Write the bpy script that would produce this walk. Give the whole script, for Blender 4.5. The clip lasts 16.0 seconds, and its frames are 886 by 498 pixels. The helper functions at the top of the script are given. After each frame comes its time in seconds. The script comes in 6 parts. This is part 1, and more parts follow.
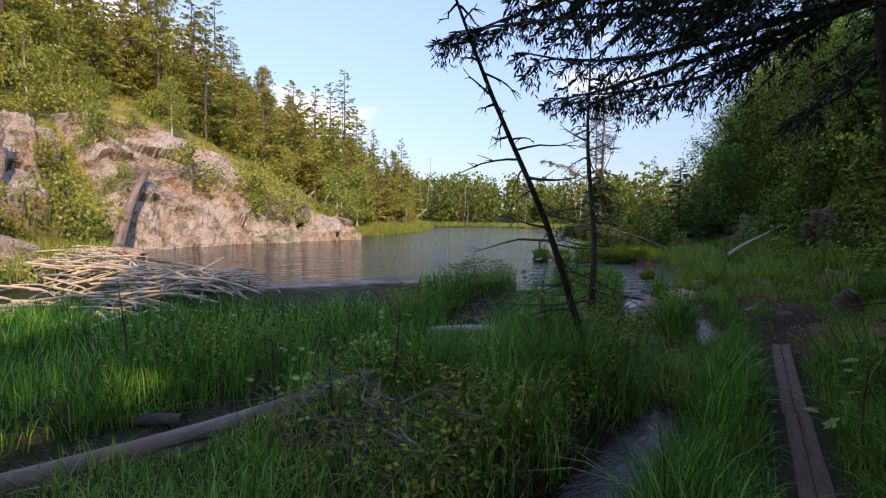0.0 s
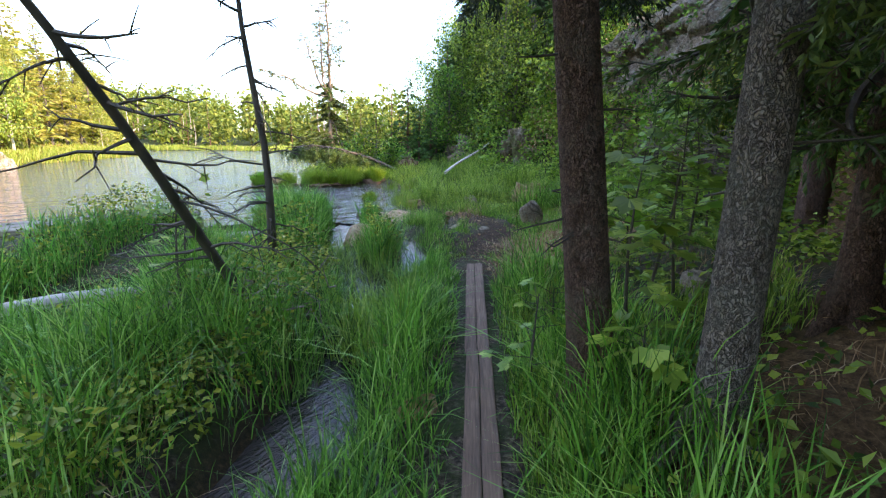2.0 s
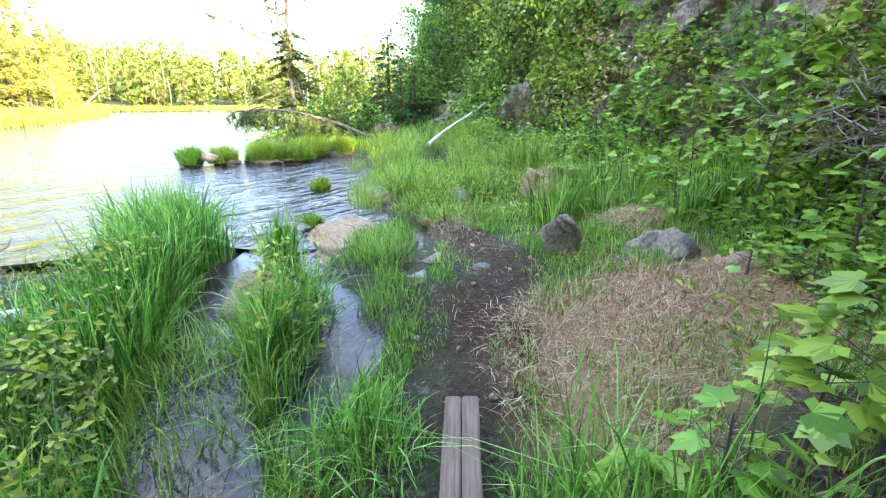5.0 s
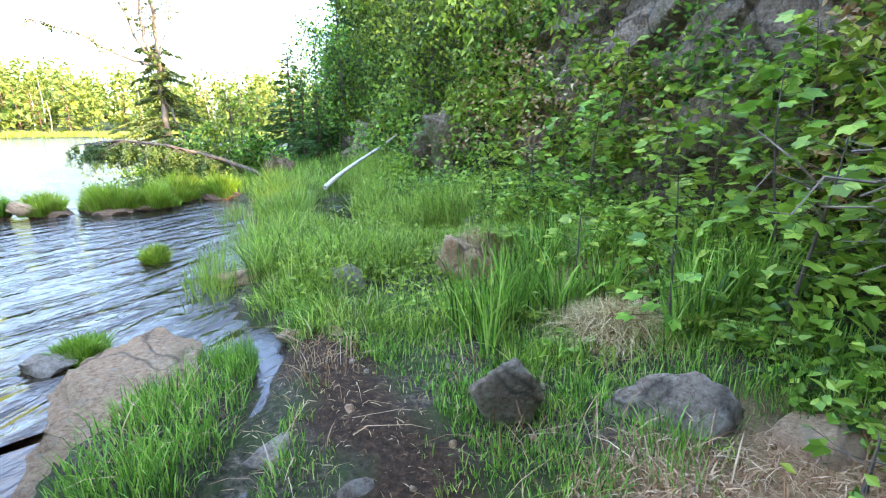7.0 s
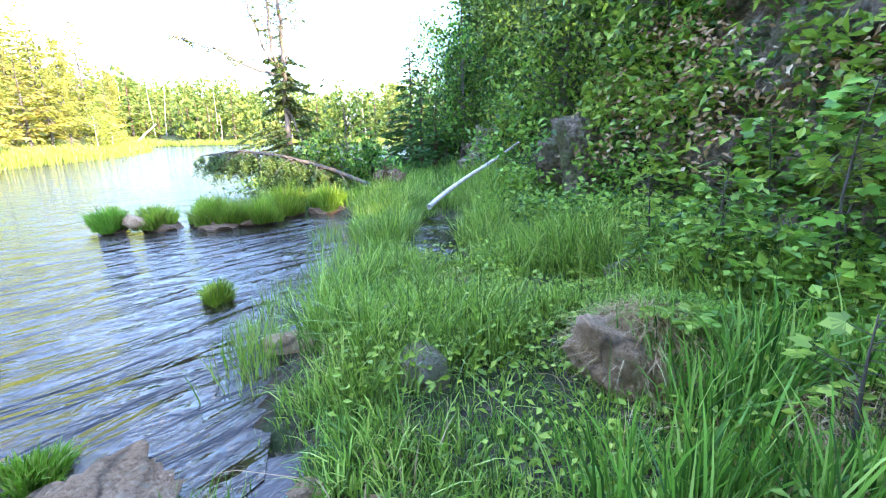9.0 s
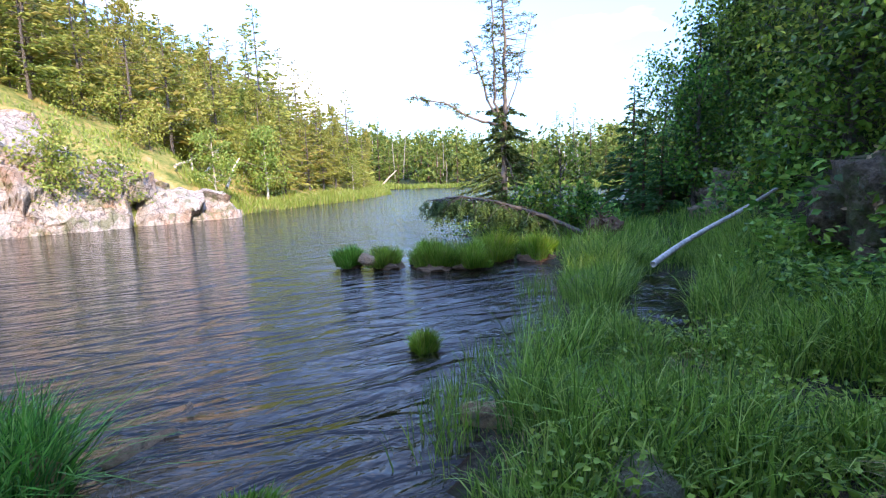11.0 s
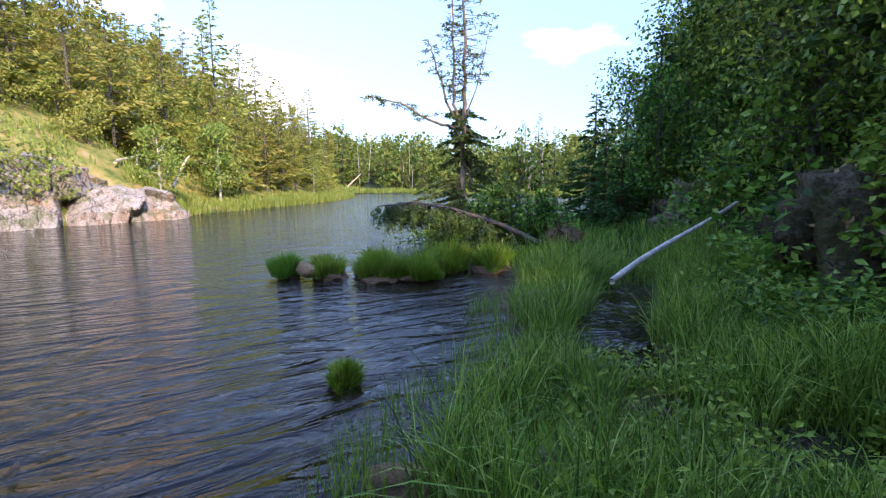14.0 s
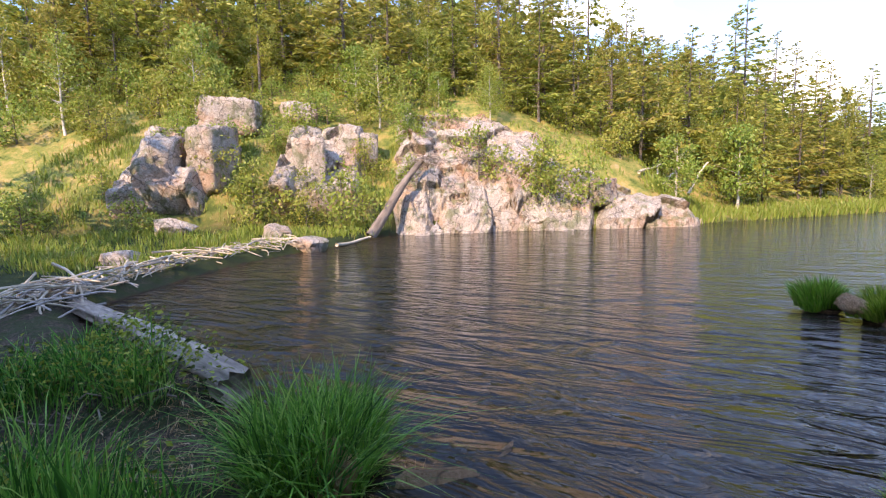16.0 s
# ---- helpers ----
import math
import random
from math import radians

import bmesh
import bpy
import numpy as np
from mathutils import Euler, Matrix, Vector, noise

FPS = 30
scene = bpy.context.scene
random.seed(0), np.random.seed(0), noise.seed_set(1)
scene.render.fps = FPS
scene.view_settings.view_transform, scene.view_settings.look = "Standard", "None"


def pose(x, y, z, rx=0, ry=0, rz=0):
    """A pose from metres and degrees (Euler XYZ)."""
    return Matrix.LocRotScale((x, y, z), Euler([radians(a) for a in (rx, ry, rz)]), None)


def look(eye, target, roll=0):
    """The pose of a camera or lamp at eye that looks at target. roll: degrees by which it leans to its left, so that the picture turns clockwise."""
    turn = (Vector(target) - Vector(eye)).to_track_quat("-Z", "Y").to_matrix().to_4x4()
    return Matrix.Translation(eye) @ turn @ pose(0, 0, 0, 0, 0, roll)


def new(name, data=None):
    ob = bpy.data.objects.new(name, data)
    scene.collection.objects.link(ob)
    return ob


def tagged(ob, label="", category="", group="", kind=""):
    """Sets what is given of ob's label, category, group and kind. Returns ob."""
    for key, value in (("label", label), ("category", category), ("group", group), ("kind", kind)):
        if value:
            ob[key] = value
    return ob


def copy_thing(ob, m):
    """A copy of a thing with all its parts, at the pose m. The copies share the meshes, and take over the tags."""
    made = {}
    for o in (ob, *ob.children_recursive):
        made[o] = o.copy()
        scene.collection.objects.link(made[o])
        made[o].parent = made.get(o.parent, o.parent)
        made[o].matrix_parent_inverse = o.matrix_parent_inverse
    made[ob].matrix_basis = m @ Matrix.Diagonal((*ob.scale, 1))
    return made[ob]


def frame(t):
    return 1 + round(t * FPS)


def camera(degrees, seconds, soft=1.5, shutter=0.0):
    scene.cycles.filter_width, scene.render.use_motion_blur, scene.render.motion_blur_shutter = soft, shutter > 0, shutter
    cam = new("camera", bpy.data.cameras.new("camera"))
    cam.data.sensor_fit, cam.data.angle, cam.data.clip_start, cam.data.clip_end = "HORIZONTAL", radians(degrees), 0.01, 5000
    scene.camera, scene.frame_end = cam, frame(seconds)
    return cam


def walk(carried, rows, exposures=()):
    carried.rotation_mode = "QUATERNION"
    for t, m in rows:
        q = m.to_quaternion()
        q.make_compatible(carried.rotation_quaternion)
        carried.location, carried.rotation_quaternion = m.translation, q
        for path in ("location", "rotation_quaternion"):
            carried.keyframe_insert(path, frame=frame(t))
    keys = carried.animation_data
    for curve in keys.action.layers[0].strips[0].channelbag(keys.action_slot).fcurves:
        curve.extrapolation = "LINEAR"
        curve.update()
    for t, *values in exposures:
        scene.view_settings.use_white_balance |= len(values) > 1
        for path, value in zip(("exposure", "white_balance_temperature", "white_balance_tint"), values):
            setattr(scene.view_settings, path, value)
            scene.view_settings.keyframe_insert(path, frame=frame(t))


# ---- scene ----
cam = camera(86.7, 16.0, soft=1.2)
PATH = [
    (0, (0.453, -5.446, 1.494), (-0.72, -3.831, 1.366), 0.6),
    (0.1, (0.467, -5.37, 1.492), (-0.594, -3.679, 1.378), 0.0),
    (0.5, (0.646, -5.201, 1.479), (0.017, -3.311, 1.304), 0.8),
    (1, (0.684, -4.765, 1.43), (0.298, -2.824, 1.147), 0.9),
    (1.5, (0.67, -4.324, 1.375), (0.4, -2.378, 0.998), 0.8),
    (2, (0.71, -3.74, 1.36), (0.495, -1.799, 0.927), 0.6),
    (2.5, (0.687, -3.234, 1.379), (0.487, -1.302, 0.901), 0.5),
    (3, (0.68, -2.658, 1.387), (0.444, -0.742, 0.866), 0.4),
    (3.2, (0.686, -2.451, 1.346), (0.436, -0.541, 0.809), 0.5),
    (5.3, (0.597, -0.116, 1.557), (0.441, 1.784, 0.953), -0.5),
    (5.5, (0.63, 0.058, 1.58), (0.539, 1.965, 0.983), -0.3),
    (6, (0.726, 0.649, 1.601), (0.745, 2.567, 1.034), -0.2),
    (6.5, (0.746, 1.296, 1.599), (0.818, 3.226, 1.083), -0.1),
    (7, (0.828, 1.863, 1.646), (0.947, 3.794, 1.141), 0.1),
    (7.5, (0.974, 2.442, 1.642), (1.067, 4.376, 1.142), -0.2),
    (8, (1.079, 2.811, 1.694), (1.048, 4.744, 1.184), -0.5),
    (8.5, (1.002, 3.189, 1.697), (0.846, 5.116, 1.184), -0.7),
    (9, (0.853, 3.622, 1.7), (0.463, 5.522, 1.213), -0.9),
    (9.5, (0.714, 3.959, 1.746), (0.004, 5.778, 1.316), -1.5),
    (10, (0.641, 4.079, 1.808), (-0.284, 5.809, 1.42), -1.7),
    (10.2, (0.645, 4.069, 1.807), (-0.351, 5.765, 1.441), -1.9),
    (12.3, (0.602, 4.005, 1.793), (-0.659, 5.537, 1.54), -0.6),
    (12.5, (0.634, 4.07, 1.795), (-0.6, 5.625, 1.545), -0.6),
    (13, (0.7, 4.271, 1.797), (-0.424, 5.909, 1.562), -0.4),
    (13.5, (0.62, 4.526, 1.768), (-0.418, 6.216, 1.514), -0.3),
    (14, (0.471, 4.831, 1.768), (-0.594, 6.501, 1.49), -0.2),
    (14.5, (0.308, 5.161, 1.743), (-0.979, 6.665, 1.461), -0.5),
    (15, (0.159, 5.358, 1.77), (-1.4, 6.582, 1.505), -0.8),
    (15.5, (-0.057, 5.266, 1.828), (-1.902, 5.998, 1.585), -0.9),
    (16, (-0.169, 5.248, 1.738), (-2.157, 5.252, 1.521), -1.4),
]
EXPOSURES = [(0, 1.32, 9500, 27), (1.0, 1.75, 9300, 21), (1.5, 2.45, 9600, 18), (2.0, 3.1, 10000, 17), (3.0, 3.9, 10200, 16), (5.3, 4.4, 10200, 15), (7.0, 4.2, 9500, 15), (8.5, 4.2, 8400, 17),
             (9.5, 3.75, 7100, 16), (10.2, 3.0, 7000, 18), (12.3, 2.15, 7300, 24), (14.8, 2.05, 7700, 22), (16, 2.05, 8700, 24)]
walk(cam, [(t, look(eye, target, roll)) for t, eye, target, roll in PATH], EXPOSURES)

# ---- sky and sun ----
SUN_WAY = Vector((0.80, -0.42, 0.58)).normalized()
SKY_STRENGTH, SUN_STRENGTH = 0.15, 1.95


def make_world():
    w = bpy.data.worlds.new("sky")
    scene.world = w
    w.use_nodes = True
    nt = w.node_tree
    nt.nodes.clear()
    N, L = nt.nodes.new, nt.links.new
    out, bg = N("ShaderNodeOutputWorld"), N("ShaderNodeBackground")
    sky = N("ShaderNodeTexSky")
    sky.sky_type, sky.sun_disc = "NISHITA", False
    sky.sun_elevation = math.asin(SUN_WAY.z)
    sky.sun_rotation = math.atan2(SUN_WAY.x, SUN_WAY.y)
    sky.dust_density, sky.ozone_density = 0.3, 2.5
    tc = N("ShaderNodeTexCoord")
    mp = N("ShaderNodeMapping")
    mp.inputs["Scale"].default_value = (1.0, 1.0, 3.4)
    mp.inputs["Location"].default_value = (0.62, 0.35, 0.12)
    L(tc.outputs["Generated"], mp.inputs["Vector"])
    n1 = N("ShaderNodeTexNoise")
    n1.inputs["Scale"].default_value, n1.inputs["Detail"].default_value, n1.inputs["Roughness"].default_value = 1.7, 7, 0.5
    L(mp.outputs[0], n1.inputs["Vector"])
    ramp = N("ShaderNodeValToRGB")
    ramp.color_ramp.elements[0].position, ramp.color_ramp.elements[1].position = 0.595, 0.77
    sep, low, add = N("ShaderNodeSeparateXYZ"), N("ShaderNodeMapRange"), N("ShaderNodeMath")
    L(tc.outputs["Generated"], sep.inputs[0])
    L(sep.outputs["Z"], low.inputs["Value"])
    low.inputs["From Min"].default_value, low.inputs["From Max"].default_value = 0.05, 0.5
    low.inputs["To Min"].default_value, low.inputs["To Max"].default_value = -0.03, 0.03
    add.operation = "ADD"
    L(n1.outputs["Fac"], add.inputs[0])
    L(low.outputs[0], add.inputs[1])
    L(add.outputs[0], ramp.inputs["Fac"])
    mix = N("ShaderNodeMix")
    mix.data_type = "RGBA"
    mix.inputs["B"].default_value = (6.0, 6.3, 6.8, 1)
    L(ramp.outputs["Color"], mix.inputs["Factor"])
    blue = N("ShaderNodeMix")
    blue.data_type, blue.blend_type = "RGBA", "MULTIPLY"
    blue.inputs["Factor"].default_value = 1.0
    blue.inputs["B"].default_value = (0.70, 0.88, 1.12, 1)
    lift = N("ShaderNodeMapRange")
    lift.inputs["From Min"].default_value, lift.inputs["From Max"].default_value = 0.0, 0.9
    lift.inputs["To Min"].default_value, lift.inputs["To Max"].default_value = 0.26, 1.9
    L(sep.outputs["Z"], lift.inputs["Value"])
    level = N("ShaderNodeVectorMath")
    level.operation = "SCALE"
    L(sky.outputs[0], level.inputs[0])
    L(lift.outputs[0], level.inputs["Scale"])
    L(level.outputs[0], blue.inputs["A"])
    L(blue.outputs["Result"], mix.inputs["A"])
    L(mix.outputs["Result"], bg.inputs["Color"])
    bg.inputs["Strength"].default_value = SKY_STRENGTH
    L(bg.outputs[0], out.inputs["Surface"])


make_world()
sun = new("sun", bpy.data.lights.new("sun", "SUN"))
sun.data.energy, sun.data.angle, sun.data.color = SUN_STRENGTH, radians(0.6), (1.0, 0.91, 0.77)
sun.matrix_world = look(SUN_WAY * 50, (0, 0, 0))


# ---- materials ----
def base_mat(name):
    m = bpy.data.materials.new(name)
    m.use_nodes = True
    nt = m.node_tree
    return m, nt, nt.nodes["Principled BSDF"], nt.nodes["Material Output"]


def noise_node(nt, scale, detail=6, rough=0.6, vec=None, stretch=None):
    n = nt.nodes.new("ShaderNodeTexNoise")
    n.inputs["Scale"].default_value, n.inputs["Detail"].default_value, n.inputs["Roughness"].default_value = scale, detail, rough
    if vec is not None:
        if stretch:
            mp = nt.nodes.new("ShaderNodeMapping")
            mp.inputs["Scale"].default_value = stretch
            nt.links.new(vec, mp.inputs["Vector"])
            vec = mp.outputs[0]
        nt.links.new(vec, n.inputs["Vector"])
    return n.outputs["Fac"]


def ramp_node(nt, fac, stops):
    r = nt.nodes.new("ShaderNodeValToRGB")
    el = r.color_ramp.elements
    while len(el) < len(stops):
        el.new(0.5)
    for e, (p, c) in zip(el, stops):
        e.position, e.color = p, (*c, 1) if len(c) == 3 else c
    nt.links.new(fac, r.inputs["Fac"])
    return r.outputs["Color"]


def mix_node(nt, fac, a, b, blend="MIX"):
    m = nt.nodes.new("ShaderNodeMix")
    m.data_type, m.blend_type = "RGBA", blend
    for key, val in (("Factor", fac), ("A", a), ("B", b)):
        if isinstance(val, (tuple, float, int)):
            m.inputs[key].default_value = (*val, 1) if isinstance(val, tuple) else val
        else:
            nt.links.new(val, m.inputs[key])
    return m.outputs["Result"]


def bump_node(nt, height, strength, dist, normal=None):
    b = nt.nodes.new("ShaderNodeBump")
    b.inputs["Strength"].default_value, b.inputs["Distance"].default_value = strength, dist
    nt.links.new(height, b.inputs["Height"])
    if normal is not None:
        nt.links.new(normal, b.inputs["Normal"])
    return b.outputs["Normal"]


def coords(nt):
    return nt.nodes.new("ShaderNodeTexCoord").outputs["Object"]


def position(nt):
    return nt.nodes.new("ShaderNodeNewGeometry").outputs["Position"]


def leaf_mat(name, a, b, c=None, through_light=0.35, rough=0.5, obj=0.35):
    """Foliage: a to b from leaf to leaf, some leaves c; trees differ as wholes."""
    m, nt, p, out = base_mat(name)
    geo = nt.nodes.new("ShaderNodeNewGeometry")
    col = ramp_node(nt, geo.outputs["Random Per Island"], [(0, a), (0.75, b), (1.0, c or b)])
    info = nt.nodes.new("ShaderNodeObjectInfo")
    hs = nt.nodes.new("ShaderNodeHueSaturation")
    mh = nt.nodes.new("ShaderNodeMapRange")
    mh.inputs["To Min"].default_value, mh.inputs["To Max"].default_value = 0.5 - 0.04 * obj / 0.35, 0.5 + 0.03 * obj / 0.35
    mv = nt.nodes.new("ShaderNodeMapRange")
    mv.inputs["To Min"].default_value, mv.inputs["To Max"].default_value = 1 - obj, 1 + obj
    nt.links.new(info.outputs["Random"], mh.inputs["Value"])
    nt.links.new(noise_node(nt, 0.9, 3, 0.5, position(nt)), mv.inputs["Value"])
    nt.links.new(mh.outputs[0], hs.inputs["Hue"])
    nt.links.new(mv.outputs[0], hs.inputs["Value"])
    nt.links.new(col, hs.inputs["Color"])
    nt.links.new(hs.outputs[0], p.inputs["Base Color"])
    p.inputs["Roughness"].default_value = rough
    p.inputs["Specular IOR Level"].default_value = 0.3
    tr, mx = nt.nodes.new("ShaderNodeBsdfTranslucent"), nt.nodes.new("ShaderNodeMixShader")
    nt.links.new(hs.outputs[0], tr.inputs["Color"])
    mx.inputs[0].default_value = through_light
    nt.links.new(p.outputs[0], mx.inputs[1])
    nt.links.new(tr.outputs[0], mx.inputs[2])
    nt.links.new(mx.outputs[0], out.inputs["Surface"])
    return m


def rock_mat(name, dark, mid, light, lichen=(0.33, 0.36, 0.28), moss=0.0, rust=0.0, wet=False, grain=1.0):
    m, nt, p, out = base_mat(name)
    v = position(nt)
    big = noise_node(nt, 0.9 * grain, 8, 0.65, v)
    fine = noise_node(nt, 14 * grain, 8, 0.75, v)
    col = ramp_node(nt, big, [(0.3, dark), (0.5, mid), (0.68, light)])
    col = mix_node(nt, 0.55, col, ramp_node(nt, fine, [(0.36, tuple(0.35 * c for c in dark)), (0.5, mid), (0.64, tuple(1.15 * c for c in light))]))
    spots = ramp_node(nt, noise_node(nt, 5 * grain, 6, 0.7, v), [(0.56, (0, 0, 0)), (0.64, (0.8, 0.8, 0.8))])
    col = mix_node(nt, spots, col, lichen)
    if rust:
        r = ramp_node(nt, noise_node(nt, 0.5, 5, 0.6, v), [(0.5, (0, 0, 0)), (0.62, (rust, rust, rust))])
        col = mix_node(nt, r, col, (0.42, 0.19, 0.07))
    if moss:
        r = ramp_node(nt, noise_node(nt, 1.3, 6, 0.7, v), [(0.52, (0, 0, 0)), (0.6, (moss, moss, moss))])
        col = mix_node(nt, r, col, (0.09, 0.12, 0.03))
    vor = nt.nodes.new("ShaderNodeTexVoronoi")
    vor.feature, vor.inputs["Scale"].default_value = "DISTANCE_TO_EDGE", 0.9
    warp = nt.nodes.new("ShaderNodeVectorMath")
    nn = nt.nodes.new("ShaderNodeTexNoise")
    nn.inputs["Scale"].default_value = 1.5
    nt.links.new(v, nn.inputs["Vector"])
    warp.operation = "ADD"
    nt.links.new(v, warp.inputs[0])
    nt.links.new(nn.outputs["Color"], warp.inputs[1])
    nt.links.new(warp.outputs[0], vor.inputs["Vector"])
    crack = ramp_node(nt, vor.outputs["Distance"], [(0.0, (0.0, 0.0, 0.0)), (0.03, (1, 1, 1))])
    col = mix_node(nt, 0.6, col, crack, "MULTIPLY")
    n = bump_node(nt, crack, 0.7, 0.02)
    n = bump_node(nt, noise_node(nt, 3.5 * grain, 8, 0.65, v), 0.9, 0.16 / grain, n)
    n = bump_node(nt, fine, 0.9, 0.03, n)
    nt.links.new(n, p.inputs["Normal"])
    nt.links.new(col, p.inputs["Base Color"])
    p.inputs["Roughness"].default_value = 0.35 if wet else 0.85
    p.inputs["Specular IOR Level"].default_value = 0.25
    return m


def wood_mat(name, dark, light, stretch=(1, 1, 12), rough=0.85, bump=0.02, flip=False):
    m, nt, p, out = base_mat(name)
    v = coords(nt)
    g = noise_node(nt, 9, 8, 0.65, v, stretch)
    b = noise_node(nt, 2.5, 5, 0.6, v)
    col = ramp_node(nt, g, [(0.32, dark), (0.62, light)])
    col = mix_node(nt, 0.35, col, ramp_node(nt, b, [(0.3, dark), (0.7, light)]))
    nt.links.new(col, p.inputs["Base Color"])
    nt.links.new(bump_node(nt, g, 0.8, bump), p.inputs["Normal"])
    p.inputs["Roughness"].default_value = rough
    return m


def bark_mat(name, dark, mid, light, scale=16, lichen=0.5):
    m, nt, p, out = base_mat(name)
    v = coords(nt)
    mp = nt.nodes.new("ShaderNodeMapping")
    mp.inputs["Scale"].default_value = (1, 1, 0.34)
    wob = nt.nodes.new("ShaderNodeTexNoise")
    wob.inputs["Scale"].default_value = 22
    nt.links.new(v, wob.inputs["Vector"])
    ad = nt.nodes.new("ShaderNodeMix")
    ad.data_type, ad.blend_type = "RGBA", "LINEAR_LIGHT"
    ad.inputs["Factor"].default_value = 0.035
    nt.links.new(v, ad.inputs["A"])
    nt.links.new(wob.outputs["Color"], ad.inputs["B"])
    nt.links.new(ad.outputs["Result"], mp.inputs["Vector"])
    vor = nt.nodes.new("ShaderNodeTexVoronoi")
    vor.feature, vor.inputs["Scale"].default_value = "DISTANCE_TO_EDGE", scale * 2.3
    nt.links.new(mp.outputs[0], vor.inputs["Vector"])
    cell = nt.nodes.new("ShaderNodeTexVoronoi")
    cell.inputs["Scale"].default_value = scale * 2.3
    nt.links.new(mp.outputs[0], cell.inputs["Vector"])
    col = ramp_node(nt, cell.outputs["Color"], [(0.1, mid), (0.9, tuple(0.65 * m + 0.35 * c for m, c in zip(mid, light)))])
    col = mix_node(nt, ramp_node(nt, vor.outputs["Distance"], [(0.0, (0.75, 0.75, 0.75)), (0.13, (0, 0, 0))]), col, dark)
    col = mix_node(nt, 0.75, col, ramp_node(nt, noise_node(nt, 45, 8, 0.75, v, (1, 1, 0.4)), [(0.3, (0.25, 0.25, 0.25)), (0.7, (1.5, 1.5, 1.5))]), "MULTIPLY")
    gr = ramp_node(nt, noise_node(nt, 3, 6, 0.7, v), [(0.5, (0, 0, 0)), (0.62, (lichen, lichen, lichen))])
    col = mix_node(nt, gr, col, (0.17, 0.16, 0.12))
    nt.links.new(col, p.inputs["Base Color"])
    n = bump_node(nt, ramp_node(nt, vor.outputs["Distance"], [(0.0, (0, 0, 0)), (0.2, (1, 1, 1))]), 1.0, 0.02)
    nt.links.new(bump_node(nt, noise_node(nt, 60, 6, 0.7, v), 0.5, 0.004, n), p.inputs["Normal"])
    p.inputs["Roughness"].default_value = 0.9
    p.inputs["Specular IOR Level"].default_value = 0.15
    return m


def ground_mat():
    m, nt, p, out = base_mat("earth")
    v = position(nt)
    att = {}
    for k in ("mud", "straw", "moss", "litter", "dry"):
        a = nt.nodes.new("ShaderNodeAttribute")
        a.attribute_name = k
        att[k] = a.outputs["Fac"]
    fine = noise_node(nt, 26, 8, 0.75, v)
    mid = noise_node(nt, 3.0, 6, 0.65, v)
    soil = ramp_node(nt, fine, [(0.38, (0.014, 0.010, 0.007)), (0.5, (0.06, 0.042, 0.028)), (0.62, (0.17, 0.13, 0.09))])
    green = ramp_node(nt, mix_node(nt, 0.5, fine, mid), [(0.35, (0.012, 0.018, 0.006)), (0.55, (0.03, 0.045, 0.012)), (0.7, (0.085, 0.08, 0.035))])
    straw = ramp_node(nt, noise_node(nt, 40, 6, 0.8, v, (1, 3, 1)), [(0.35, (0.09, 0.05, 0.022)), (0.55, (0.30, 0.18, 0.085)), (0.72, (0.50, 0.35, 0.19))])
    mud = ramp_node(nt, noise_node(nt, 24, 10, 0.8, v), [(0.36, (0.010, 0.005, 0.002)), (0.52, (0.040, 0.019, 0.009)), (0.68, (0.13, 0.068, 0.034))])
    litter = ramp_node(nt, noise_node(nt, 22, 8, 0.8, v), [(0.33, (0.03, 0.017, 0.008)), (0.52, (0.14, 0.075, 0.035)), (0.72, (0.30, 0.19, 0.10))])
    col = mix_node(nt, ramp_node(nt, mid, [(0.42, (0, 0, 0)), (0.56, (1, 1, 1))]), soil, green)
    col = mix_node(nt, att["moss"], col, green)
    ochre = ramp_node(nt, noise_node(nt, 1.1, 8, 0.75, v), [(0.36, (0.07, 0.10, 0.02)), (0.48, (0.19, 0.20, 0.05)), (0.57, (0.33, 0.24, 0.08)), (0.68, (0.38, 0.30, 0.16))])
    col = mix_node(nt, att["dry"], col, ochre)
    col = mix_node(nt, att["litter"], col, litter)
    col = mix_node(nt, att["straw"], col, straw)
    col = mix_node(nt, att["mud"], col, mud)
    nt.links.new(col, p.inputs["Base Color"])
    n = bump_node(nt, mid, 0.6, 0.08)
    nt.links.new(bump_node(nt, fine, 1.0, 0.035, n), p.inputs["Normal"])
    p.inputs["Roughness"].default_value = 0.8
    p.inputs["Specular IOR Level"].default_value = 0.15
    return m


